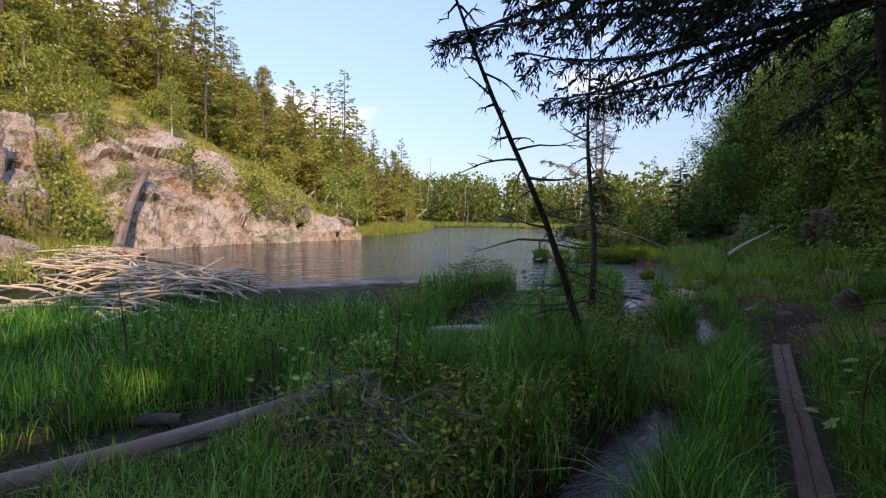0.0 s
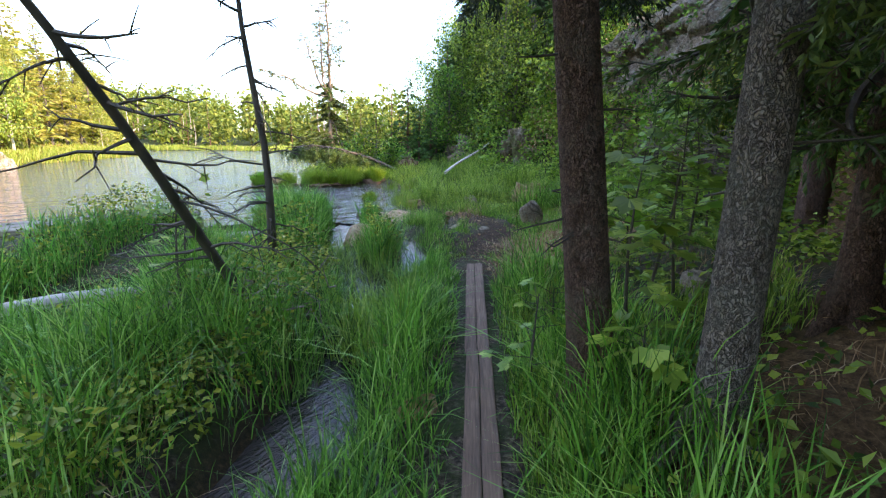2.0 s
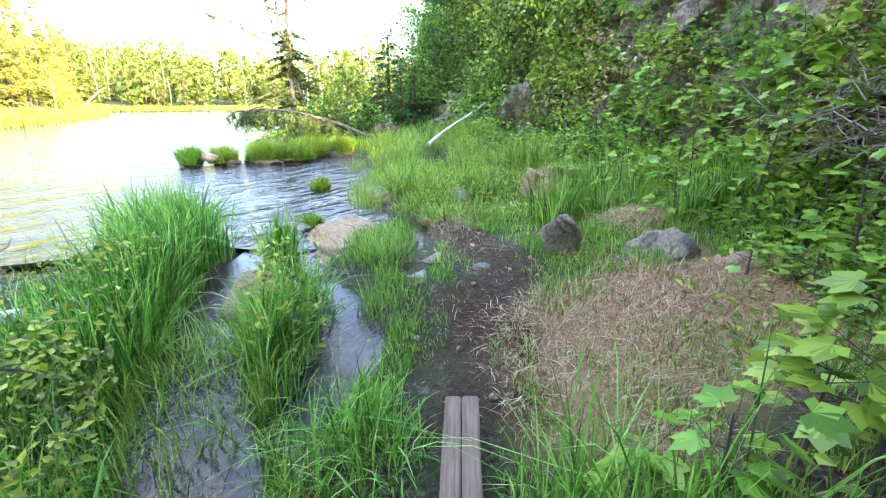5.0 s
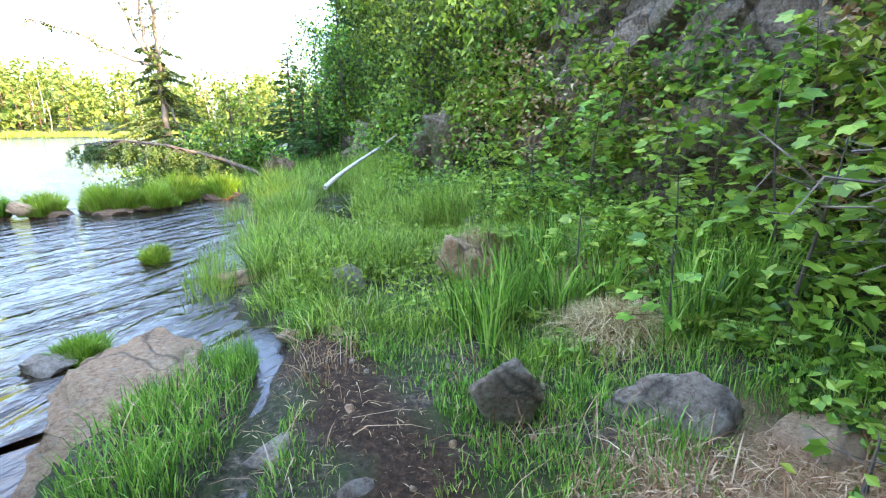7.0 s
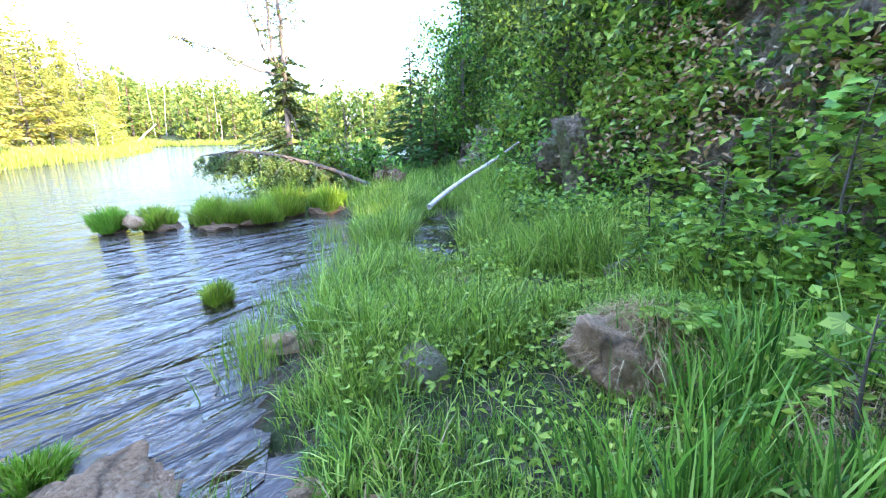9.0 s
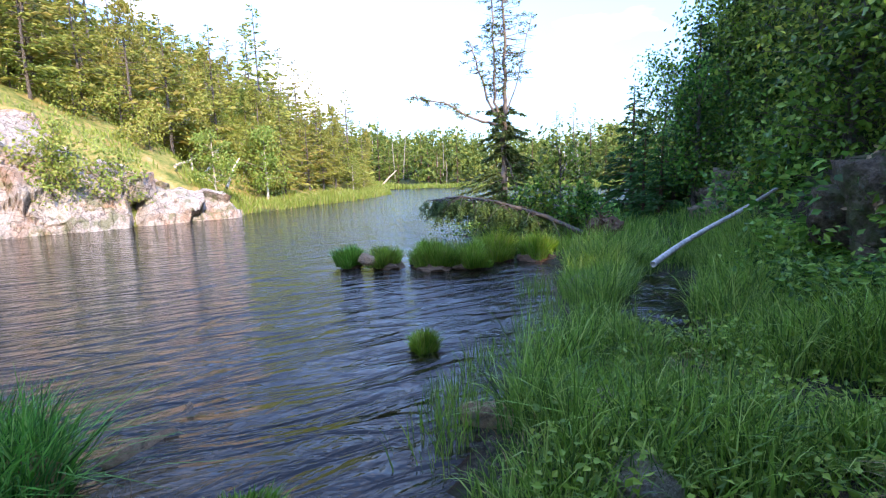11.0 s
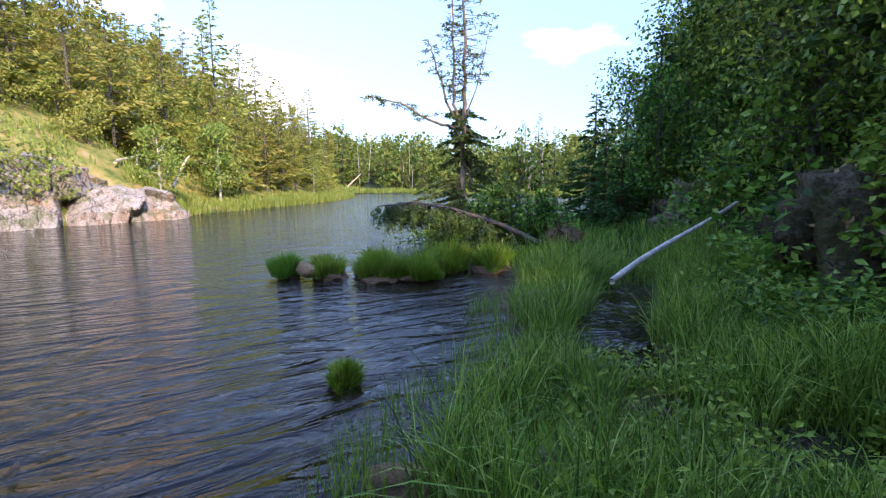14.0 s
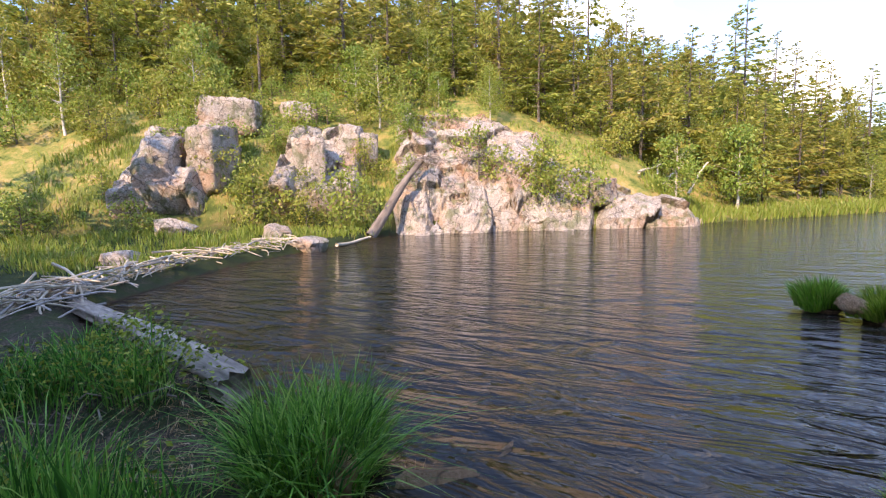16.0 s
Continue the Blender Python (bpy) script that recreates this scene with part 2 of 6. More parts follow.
def water_mat(name, base, ripple=1.0, scale=1.0):
    m, nt, p, out = base_mat(name)
    v = position(nt)
    turn = nt.nodes.new("ShaderNodeMapping")
    turn.inputs["Rotation"].default_value = (0, 0, radians(-62))
    nt.links.new(v, turn.inputs["Vector"])
    a = noise_node(nt, 1.6 * scale, 3, 0.5, turn.outputs[0], (0.6, 1.8, 1))
    b = noise_node(nt, 6.5 * scale, 4, 0.55, turn.outputs[0], (0.75, 1.5, 1))
    for nd in nt.nodes:
        if nd.type == "TEX_NOISE":
            nd.inputs["Distortion"].default_value = 1.1
    big = noise_node(nt, 0.12, 2, 0.5, v)
    amp = ramp_node(nt, big, [(0.35, (0.6, 0.6, 0.6)), (0.6, (1, 1, 1))])
    n = bump_node(nt, mix_node(nt, 1.0, a, amp, "MULTIPLY"), min(1.0, ripple), 0.16 / scale * ripple)
    n = bump_node(nt, mix_node(nt, 1.0, b, amp, "MULTIPLY"), 0.5 * min(1.0, ripple), 0.05 / scale * ripple, n)
    nt.links.new(n, p.inputs["Normal"])
    col = ramp_node(nt, noise_node(nt, 0.8, 4, 0.6, v), [(0.35, base), (0.65, tuple(1.7 * c for c in base))])
    nt.links.new(col, p.inputs["Base Color"])
    p.inputs["Roughness"].default_value = 0.04
    p.inputs["IOR"].default_value = 1.33
    return m


def plain_mat(name, a, b, scale=8, rough=0.7, bump=0.01):
    m, nt, p, out = base_mat(name)
    v = coords(nt)
    n = noise_node(nt, scale, 6, 0.65, v)
    nt.links.new(ramp_node(nt, n, [(0.3, a), (0.7, b)]), p.inputs["Base Color"])
    nt.links.new(bump_node(nt, n, 0.6, bump), p.inputs["Normal"])
    p.inputs["Roughness"].default_value = rough
    return m


M = dict(
    grass=leaf_mat("grass_blades", (0.016, 0.075, 0.012), (0.14, 0.37, 0.048), (0.36, 0.52, 0.13), 0.45, 0.4, 0.4),
    sedge=leaf_mat("sedge_blades", (0.07, 0.18, 0.014), (0.22, 0.40, 0.04), (0.32, 0.33, 0.09), 0.45, 0.45, 0.25),
    straw=leaf_mat("dry_straw", (0.20, 0.10, 0.04), (0.42, 0.27, 0.135), (0.60, 0.45, 0.27), 0.15, 0.7, 0.25),
    farsedge=leaf_mat("far_sedge", (0.14, 0.20, 0.03), (0.23, 0.28, 0.05), (0.34, 0.29, 0.11), 0.3, 0.6, 0.2),
    # wide leaf tones: darkest mimic shaded gaps, palest mimic highlights
    leaf=leaf_mat("broad_leaves", (0.016, 0.05, 0.010), (0.175, 0.31, 0.038), (0.36, 0.45, 0.08), 0.45, 0.42, 0.4),
    bright=leaf_mat("maple_leaves", (0.07, 0.16, 0.02), (0.20, 0.36, 0.045), (0.34, 0.46, 0.08), 0.45, 0.4, 0.25),
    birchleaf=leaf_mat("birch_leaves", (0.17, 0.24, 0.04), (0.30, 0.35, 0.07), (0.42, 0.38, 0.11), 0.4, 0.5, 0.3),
    needle=leaf_mat("spruce_needles", (0.028, 0.075, 0.018), (0.07, 0.15, 0.033), (0.12, 0.20, 0.05), 0.2, 0.6, 0.3),
    oliveneedle=leaf_mat("olive_needles", (0.05, 0.085, 0.018), (0.12, 0.15, 0.035), (0.20, 0.19, 0.06), 0.3, 0.6, 0.25),
    # near-black copy of the spruce needles, with shade put into the colour
    shadeneedle=leaf_mat("shaded_needles", (0.012, 0.026, 0.012), (0.028, 0.050, 0.022), (0.07, 0.075, 0.05), 0.08, 0.6, 0.2),
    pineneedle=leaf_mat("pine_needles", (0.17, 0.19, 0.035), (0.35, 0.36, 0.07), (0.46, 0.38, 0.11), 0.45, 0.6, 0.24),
    farleaf=leaf_mat("far_leaves", (0.07, 0.12, 0.022), (0.15, 0.21, 0.035), (0.24, 0.24, 0.06), 0.35, 0.6, 0.35),
    bark=bark_mat("spruce_bark", (0.05, 0.028, 0.02), (0.16, 0.092, 0.066), (0.25, 0.155, 0.12), 34, 0.3),
    greybark=bark_mat("lichened_bark", (0.035, 0.028, 0.022), (0.22, 0.175, 0.14), (0.40, 0.35, 0.29), 38, 0.6),
    deadbark=wood_mat("dead_bark", (0.018, 0.014, 0.010), (0.10, 0.078, 0.055), (1, 1, 0.3), bump=0.02),
    grey=wood_mat("grey_wood", (0.13, 0.11, 0.09), (0.50, 0.44, 0.38), (1, 1, 0.15), bump=0.015),
    snagwood=wood_mat("snag_wood", (0.06, 0.045, 0.035), (0.27, 0.21, 0.165), (1, 1, 0.15), bump=0.03),
    drift=wood_mat("drift_wood", (0.07, 0.05, 0.035), (0.50, 0.40, 0.31), (1.6, 1.6, 0.22), bump=0.035),
    pale=wood_mat("bleached_wood", (0.28, 0.22, 0.15), (0.62, 0.52, 0.38), (1, 1, 0.15), bump=0.008),
    birch=wood_mat("birch_bark", (0.20, 0.17, 0.13), (0.66, 0.60, 0.52), (1, 1, 2.5), bump=0.004),
    plank=wood_mat("plank_wood", (0.055, 0.028, 0.017), (0.19, 0.11, 0.068), (8, 0.4, 8), bump=0.008),
    rock=rock_mat("grey_rock", (0.17, 0.13, 0.10), (0.40, 0.30, 0.22), (0.58, 0.47, 0.37), (0.46, 0.43, 0.33), moss=0.5, grain=2.4),
    pink=rock_mat("pink_granite", (0.17, 0.135, 0.11), (0.41, 0.34, 0.285), (0.60, 0.52, 0.45), (0.44, 0.42, 0.35), moss=0.6, rust=0.45),
    slab=rock_mat("tan_slab", (0.24, 0.125, 0.065), (0.52, 0.30, 0.165), (0.66, 0.45, 0.29), (0.42, 0.33, 0.22), rust=0.45, grain=2.2),
    darkrock=rock_mat("dark_rock", (0.06, 0.040, 0.025), (0.18, 0.125, 0.08), (0.33, 0.25, 0.17), (0.25, 0.27, 0.2), moss=0.7),
    cliffrock=rock_mat("cliff_rock", (0.06, 0.042, 0.028), (0.23, 0.165, 0.115), (0.42, 0.32, 0.24), (0.30, 0.30, 0.24), moss=0.5, grain=1.6),
    root=plain_mat("root_mass", (0.03, 0.016, 0.008), (0.20, 0.10, 0.045), 30, 0.9, 0.02),
    earth=ground_mat(),
    pond=water_mat("pond_water", (0.012, 0.008, 0.004), 1.0, 0.85),
    brook=water_mat("brook_water", (0.016, 0.012, 0.010), 0.6, 5.0),
)


# ---- geometry helpers ----
rng = np.random.default_rng(7)


def hash2(ix, iy, k):
    h = (ix.astype(np.int64) * 374761393 + iy.astype(np.int64) * 668265263 + k * 974634777) & 0xFFFFFFFF
    h = ((h ^ (h >> 13)) * 1274126177) & 0xFFFFFFFF
    return ((h ^ (h >> 16)) & 0xFFFFFF) / float(0xFFFFFF)


def vnoise(x, y, k=0):
    x, y = np.asarray(x, float), np.asarray(y, float)
    ix, iy = np.floor(x).astype(np.int64), np.floor(y).astype(np.int64)
    fx, fy = x - ix, y - iy
    fx, fy = fx * fx * (3 - 2 * fx), fy * fy * (3 - 2 * fy)
    a, b = hash2(ix, iy, k), hash2(ix + 1, iy, k)
    c, d = hash2(ix, iy + 1, k), hash2(ix + 1, iy + 1, k)
    return (a * (1 - fx) + b * fx) * (1 - fy) + (c * (1 - fx) + d * fx) * fy


def fbm(x, y, k=0, octaves=4):
    s, amp, tot = 0, 1.0, 0
    for i in range(octaves):
        s = s + amp * vnoise(x * 2 ** i, y * 2 ** i, k + i)
        tot += amp
        amp *= 0.5
    return s / tot - 0.5


class Geo:
    def __init__(self):
        self.v, self.f, self.n = [], [], 0

    def add(self, v, f):
        v = np.asarray(v, float).reshape(-1, 3)
        self.v.append(v)
        self.f.append(np.asarray(f, int).reshape(-1, 4) + self.n)
        self.n += len(v)

    def arrays(self):
        return np.concatenate(self.v), np.concatenate(self.f)

    def mesh(self, name, mat, smooth=False):
        v, f = self.arrays()
        me = bpy.data.meshes.new(name)
        me.vertices.add(len(v))
        me.vertices.foreach_set("co", v.astype(np.float32).ravel())
        me.loops.add(f.size)
        me.loops.foreach_set("vertex_index", f.astype(np.int32).ravel())
        me.polygons.add(len(f))
        me.polygons.foreach_set("loop_start", (np.arange(len(f)) * 4).astype(np.int32))
        me.polygons.foreach_set("use_smooth", np.full(len(f), smooth))
        me.update(calc_edges=True)
        me.validate()
        me.materials.append(mat)
        return me


def unit(a):
    return a / np.maximum(np.linalg.norm(a, axis=-1, keepdims=True), 1e-9)


def tube(geo, pts, radii, sides=6, cap=True, rough=0.0, r=rng):
    """A round limb along pts."""
    pts, radii = np.asarray(pts, float), np.asarray(radii, float)
    t = unit(np.gradient(pts, axis=0))
    ref = np.array([0.0, 0, 1]) if abs(t[:, 2]).mean() < 0.8 else np.array([1.0, 0, 0])
    a = unit(np.cross(t, ref))
    b = np.cross(t, a)
    ang = np.arange(sides) * 2 * np.pi / sides
    rr = radii[:, None] * (1 + rough * (r.random((len(pts), sides)) - 0.5))
    ring = pts[:, None] + rr[..., None] * (np.cos(ang)[None, :, None] * a[:, None] + np.sin(ang)[None, :, None] * b[:, None])
    n, s = len(pts), sides
    i, j = np.meshgrid(np.arange(n - 1), np.arange(s), indexing="ij")
    jn = (j + 1) % s
    f = np.stack([i * s + j, i * s + jn, (i + 1) * s + jn, (i + 1) * s + j], -1).reshape(-1, 4)
    v = ring.reshape(-1, 3)
    if cap and s % 2 == 0:
        caps = []
        for row, c in ((0, n * s), (n - 1, n * s + 1)):
            for q in range(0, s, 2):
                caps.append([c, row * s + q, row * s + (q + 1) % s, row * s + (q + 2) % s][:: (-1 if row else 1)])
        v = np.concatenate([v, pts[:1], pts[-1:]])
        f = np.concatenate([f, np.array(caps)])
    geo.add(v, f)


def cards(geo, base, way, length, width, r=rng, fold=0.12):
    """Leaves or needle sprays: pointed, slightly folded blades from base along way."""
    base, way = np.asarray(base, float), unit(np.asarray(way, float))
    n = len(base)
    length, width = np.broadcast_to(length, n)[:, None], np.broadcast_to(width, n)[:, None]
    side = unit(np.cross(way, unit(r.normal(size=(n, 3)) + np.array([0, 0, 1.2]))))
    up = np.cross(side, way)
    mid = base + way * length * 0.45 + up * length * fold
    v = np.stack([base, mid + side * width * 0.5, base + way * length, mid - side * width * 0.5], 1)
    geo.add(v, np.arange(n * 4).reshape(n, 4))


def blades(geo, base, height, width, lean, r=rng, curl=0.6, segs=3):
    """Grass blades in three bent segments; lean is a horizontal vector a blade."""
    n = len(base)
    height, width = np.broadcast_to(height, n), np.broadcast_to(width, n)
    ang = r.random(n) * 2 * np.pi
    side = np.stack([np.cos(ang), np.sin(ang), np.zeros(n)], 1)
    rows = []
    for s, w in (((0, 0.8), (0.4, 1.0), (0.75, 0.7), (1.0, 0.08)) if segs == 3 else ((0, 0.8), (0.55, 1.0), (1.0, 0.1))):
        up = s * height * (1 - curl * 0.45 * s * s * np.linalg.norm(lean, axis=1))
        c = base + np.stack([lean[:, 0] * height * s ** 1.9, lean[:, 1] * height * s ** 1.9, up], 1)
        rows += [c - side * (width * w * 0.5)[:, None], c + side * (width * w * 0.5)[:, None]]
    v = np.stack(rows, 1)
    k = np.arange(n)[:, None] * (2 * segs + 2)
    f = np.concatenate([k + 2 * i + np.array([0, 1, 3, 2]) for i in range(segs)])
    geo.add(v, f)


def part(name, mesh, parent, label=""):
    ob = new(name, mesh)
    ob.parent = parent
    if label:
        ob["label"] = label
    return ob


def empty(name, x, y, z, rz=0, rx=0, ry=0):
    ob = new(name)
    ob.empty_display_size = 0.1
    ob.matrix_basis = pose(x, y, z, rx, ry, rz)
    return ob


def joined(geo, meshes, places):
    """Adds copies of (v, f) arrays at (x, y, z, turn, scale) to one Geo."""
    for (v, f), (x, y, z, a, s) in zip(meshes, places):
        c, d = math.cos(a), math.sin(a)
        w = v * s
        geo.add(np.stack([w[:, 0] * c - w[:, 1] * d + x, w[:, 0] * d + w[:, 1] * c + y, w[:, 2] + z], 1), f)


# ---- lie of the land ----
POND = np.array([(-0.6, 5.4), (-0.95, 6.1), (-1.22, 7.2), (-1.38, 8.5), (-1.6, 9.5), (-2.3, 10.6), (-2.6, 11.7), (-2.9, 12.6), (-4.3, 13.5),
                 (-5.6, 15.0), (-7.6, 15.8), (-8.0, 17.2), (-6.4, 20), (-7, 26), (-9, 40), (-13, 56), (-24, 70), (-39, 74), (-50, 72), (-57, 66),
                 (-50, 56), (-41, 49), (-33.4, 38), (-28.3, 26), (-25.9, 19.6), (-23.9, 18.2), (-23.6, 7), (-23.4, 3.4), (-20.8, 2.2), (-17, 0.9),
                 (-13.8, -0.3), (-10.5, -0.7), (-7.6, -0.6), (-6.6, 0.3), (-5.5, 1.9), (-4.6, 3.3), (-3.4, 4.0), (-2.4, 4.4), (-1.5, 4.2), (-0.75, 4.9)])
BROOK = np.array([(-1.75, 4.3), (-1.72, 3.5), (-1.5, 2.7), (-1.25, 2.1), (-0.85, 1.4), (-0.5, 0.8), (-0.42, 0.1), (-0.40, -0.9), (-0.42, -2.2), (-0.7, -3.6), (-1.2, -5.5), (-2, -9)])
RILL = np.array([(-0.5, 5.6), (-0.22, 5.1), (-0.10, 4.5), (-0.02, 3.9), (-0.08, 3.5)])
RUNNEL = np.array([(-1.35, 4.1), (-0.95, 3.55), (-0.55, 3.05), (-0.34, 2.5), (-0.38, 1.9), (-0.5, 1.2)])
INLET = np.array([(-0.35, 9.3), (-0.72, 10.2), (-0.78, 11.3), (-0.95, 12.7)])
BACKWATER = np.array([(-3.6, 3.7), (-3.2, 2.7), (-3.6, 1.6), (-3.4, 0.2), (-3.9, -1.4), (-3.6, -3.4), (-4.4, -6)])
POOL = np.array([(-0.1, -1.3), (0.15, -1.7), (0.2, -2.2)])


def near_line(x, y, line):
    """Distance to a polyline, and how far along it (0 to 1)."""
    best, along = np.full(np.shape(x), 1e9), np.zeros(np.shape(x))
    n = len(line) - 1
    for i in range(n):
        (ax, ay), (bx, by) = line[i], line[i + 1]
        dx, dy = bx - ax, by - ay
        u = np.clip(((x - ax) * dx + (y - ay) * dy) / (dx * dx + dy * dy), 0, 1)
        d = np.hypot(x - ax - u * dx, y - ay - u * dy)
        m = d < best
        best, along = np.where(m, d, best), np.where(m, (i + u) / n, along)
    return best, along


def pond_side(x, y):
    """Signed distance to the pond's edge, below 0 in the water."""
    d, _ = near_line(x, y, np.vstack([POND, POND[:1]]))
    inside = np.zeros(np.shape(x), bool)
    px, py = POND[:, 0], POND[:, 1]
    for i in range(len(POND)):
        x1, y1, x2, y2 = px[i - 1], py[i - 1], px[i], py[i]
        cross = ((y1 > y) != (y2 > y)) & (x < (x2 - x1) * (y - y1) / (y2 - y1 + 1e-12) + x1)
        inside ^= cross
    return np.where(inside, -d, d)


def step(a, b, t):
    t = np.clip((t - a) / (b - a), 0, 1)
    return t * t * (3 - 2 * t)


HILL_Y = [-40, -15, -4, 0, 3, 6, 8.6, 11.7, 17.5, 24, 40, 60, 90]
HILL_X = [5, 3.6, 3.2, 3.6, 4.4, 4.1, 3.0, 1.3, -0.6, -3.0, -6, -6, -8]
LEFT_Y = [-60, -20, -5, 2, 5, 18, 20, 25, 38, 50, 66, 90]
LEFT_X = [-15, -16, -18, -20.6, -23.4, -23.8, -26, -28.5, -33.5, -43, -57, -60]


def hill_s(x, y):
    return (x - np.interp(y, HILL_Y, HILL_X)) * np.interp(y, [-5, 6, 9, 20, 40], [1, 1, 0.88, 0.93, 1])


def land(x, y):
    """Height of the ground."""
    x, y = np.asarray(x, float), np.asarray(y, float)
    d = pond_side(x, y)
    s = hill_s(x, y)
    south = 1 - step(1.5, 4.5, y + 0.1 * x)
    low = -0.30 * step(0.3, 2.5, d) * south * (1 - step(0.9, 1.9, x)) * (1 - step(12, 17, -x))
    z = 0.10 * step(0, 0.7, d) + low
    z = z + 0.13 * step(0.0, 0.5, d) * (1 - step(0.8, 2.4, d)) * south * step(2.2, 3.2, -x)
    steep = np.interp(y, [-10, 2, 6, 30, 50], [0.4, 0.5, 1, 1, 0.6])
    h = 0.35 * step(-2.4, 0, s) + steep * (2.6 * step(-0.1, 1.4, s) + 0.62 * np.maximum(s - 0.8, 0)) + (1 - steep) * 0.35 * np.maximum(s, 0)
    h = np.minimum(h, 7 + 0.08 * h)
    z = z + h
    a = np.interp(y, LEFT_Y, LEFT_X) - x
    bank = np.interp(y, [-30, 2.0, 4.5, 19, 22, 40], [4.5, 3.5, 0, 0, 2.5, 3.5])
    amp = np.interp(y, [-40, 8, 11, 13, 15, 17, 19, 22, 40, 52, 66, 80], [1.0, 1.0, 0.84, 0.68, 0.54, 0.40, 0.24, 0.22, 0.3, 0.3, 0.2, 0.15])
    back = np.interp(y, [-40, 10, 15, 19, 26, 40, 52, 66, 80], [1.0, 1.0, 0.95, 0.85, 0.82, 0.75, 0.6, 0.3, 0.15])
    q = np.maximum(a - bank, 0)
    prof = np.interp(q, [0, 1.0, 3, 6, 10, 20, 35, 60, 200], [0, 1.5, 3.3, 5.6, 7.6, 12.0, 17, 22, 30])
    z = z + amp * np.minimum(prof, 3.6) + back * np.maximum(prof - 3.6, 0) + 0.25 * step(0, 3, a)
    far = step(60, 130, y)
    z = z + far * 3.0 * step(0, 60, d)
    wob = fbm(x * 0.9, y * 0.9, 3) * np.interp(d, [0, 1, 6], [0.02, 0.12, 0.35]) * np.where(s > 0, 1.5, 1)
    calm = step(0.2, 0.9, np.abs(x - 0.55) + np.maximum(0, -y - 8)) * 0.8 + 0.2
    z = z + np.where(d > 0, wob * calm, 0)
    z = np.where(d < 0, -0.06 - np.minimum(-d * 0.22, 1.4), z)
    for line, depth, wide in ((BROOK, 0.22, 0.28), (RILL, 0.09, 0.16), (RUNNEL, 0.14, 0.2), (BACKWATER, 0.2, 0.5), (POOL, 0.12, 0.2), (INLET, 0.24, 0.42)):
        e, _ = near_line(x, y, line)
        z = z - depth * (1 - step(wide * 0.5, wide * 1.7, e))
    return z


def land1(x, y):
    return float(land(np.array([x]), np.array([y]))[0])


def rocky(y, q):
    """How far bare rock shows, by the distance q behind the foot of the slope."""
    patchy = np.maximum(step(1.8, 3.6, y), np.maximum(step(-11, -9.8, y) * (1 - step(-6.4, -5.4, y)), step(-3.6, -2.8, y) * (1 - step(0.6, 1.6, y))) * step(0.2, 1.2, q) * (1 - step(5, 6.5, q)))
    return patchy * (1 - step(18.6, 20.5, y)) * (1 - step(-0.8, 1.0, q + 3.0 * fbm(y * 0.6, q * 0.6, 77) - np.interp(y, [-12, 8, 12, 16, 20], [9, 8.2, 5.5, 3.6, 2.0])))


def spaced(*runs):
    out = [np.arange(a, b, st) for a, b, st in runs]
    return np.concatenate(out)


def make_ground():
    xs = spaced((-900, -300, 100), (-300, -110, 19), (-110, -62, 3.2), (-62, -16, 0.7), (-16, -6, 0.28), (-6, 6, 0.09), (6, 20, 0.5), (20, 60, 2.5), (60, 900, 120))
    ys = spaced((-900, -60, 120), (-60, -14, 3), (-14, -6, 0.4), (-6, 13, 0.1), (13, 24, 0.3), (24, 60, 0.9), (60, 130, 2.5), (130, 900, 110))
    X, Y = np.meshgrid(xs, ys, indexing="ij")
    Z = land(X.ravel(), Y.ravel())
    foot = np.interp(Y.ravel(), LEFT_Y, LEFT_X) - np.interp(Y.ravel(), [-30, 2.0, 4.5], [4.5, 3.5, 0]) - X.ravel()
    Z = Z - 0.7 * step(0.5, 0.9, rocky(Y.ravel(), foot)) * (foot > -0.5) * (foot < 11)
    v = np.stack([X.ravel(), Y.ravel(), Z], 1)
    nx, ny = len(xs), len(ys)
    i, j = np.meshgrid(np.arange(nx - 1), np.arange(ny - 1), indexing="ij")
    f = np.stack([i * ny + j, (i + 1) * ny + j, (i + 1) * ny + j + 1, i * ny + j + 1], -1).reshape(-1, 4)
    g = Geo()
    g.add(v, f)
    me = g.mesh("ground", M["earth"], True)
    x, y = v[:, 0], v[:, 1]
    rag = fbm(x * 2.2, y * 2.2, 21) * 0.9
    mud_d, _ = near_line(x, y, MUD)
    straw_d, _ = near_line(x, y, STRAW)
    brook_d, _ = near_line(x, y, BROOK)
    masks = dict(mud=1 - step(0.10, 0.42, mud_d + rag), straw=1 - step(0.55, 1.1, straw_d + rag), moss=step(6, 16, np.abs(x) + np.abs(y) * 0.3),
                 litter=np.maximum(step(-0.6, 0.4, hill_s(x, y)) * (x > -5) * (1 - step(4, 8, y)), step(1.3, 1.8, x + rag) * (1 - step(-1.3, -0.5, y)) * (x < 20)))
    masks["dry"] = step(-1, 2, foot) * (x < -12) * (y < 60) * 0.95
    masks["mud"] = np.maximum(masks["mud"], np.maximum(1 - step(0.2, 0.5, brook_d), (pond_side(x, y) < 0.08) & (x > -23)))
    for k, val in masks.items():
        a = me.attributes.new(k, "FLOAT", "POINT")
        a.data.foreach_set("value", np.asarray(val, np.float32))
    tagged(new("ground", me), "damp dark earth with moss, mud and dry grass", "ground", kind="structure")


MUD = np.array([(0.45, 1.9), (0.5, 2.6), (0.62, 3.2), (0.75, 3.8), (0.35, 4.4), (0.1, 4.9)])
STRAW = np.array([(1.5, 2.4), (2.3, 2.9), (3.0, 3.0)])
make_ground()


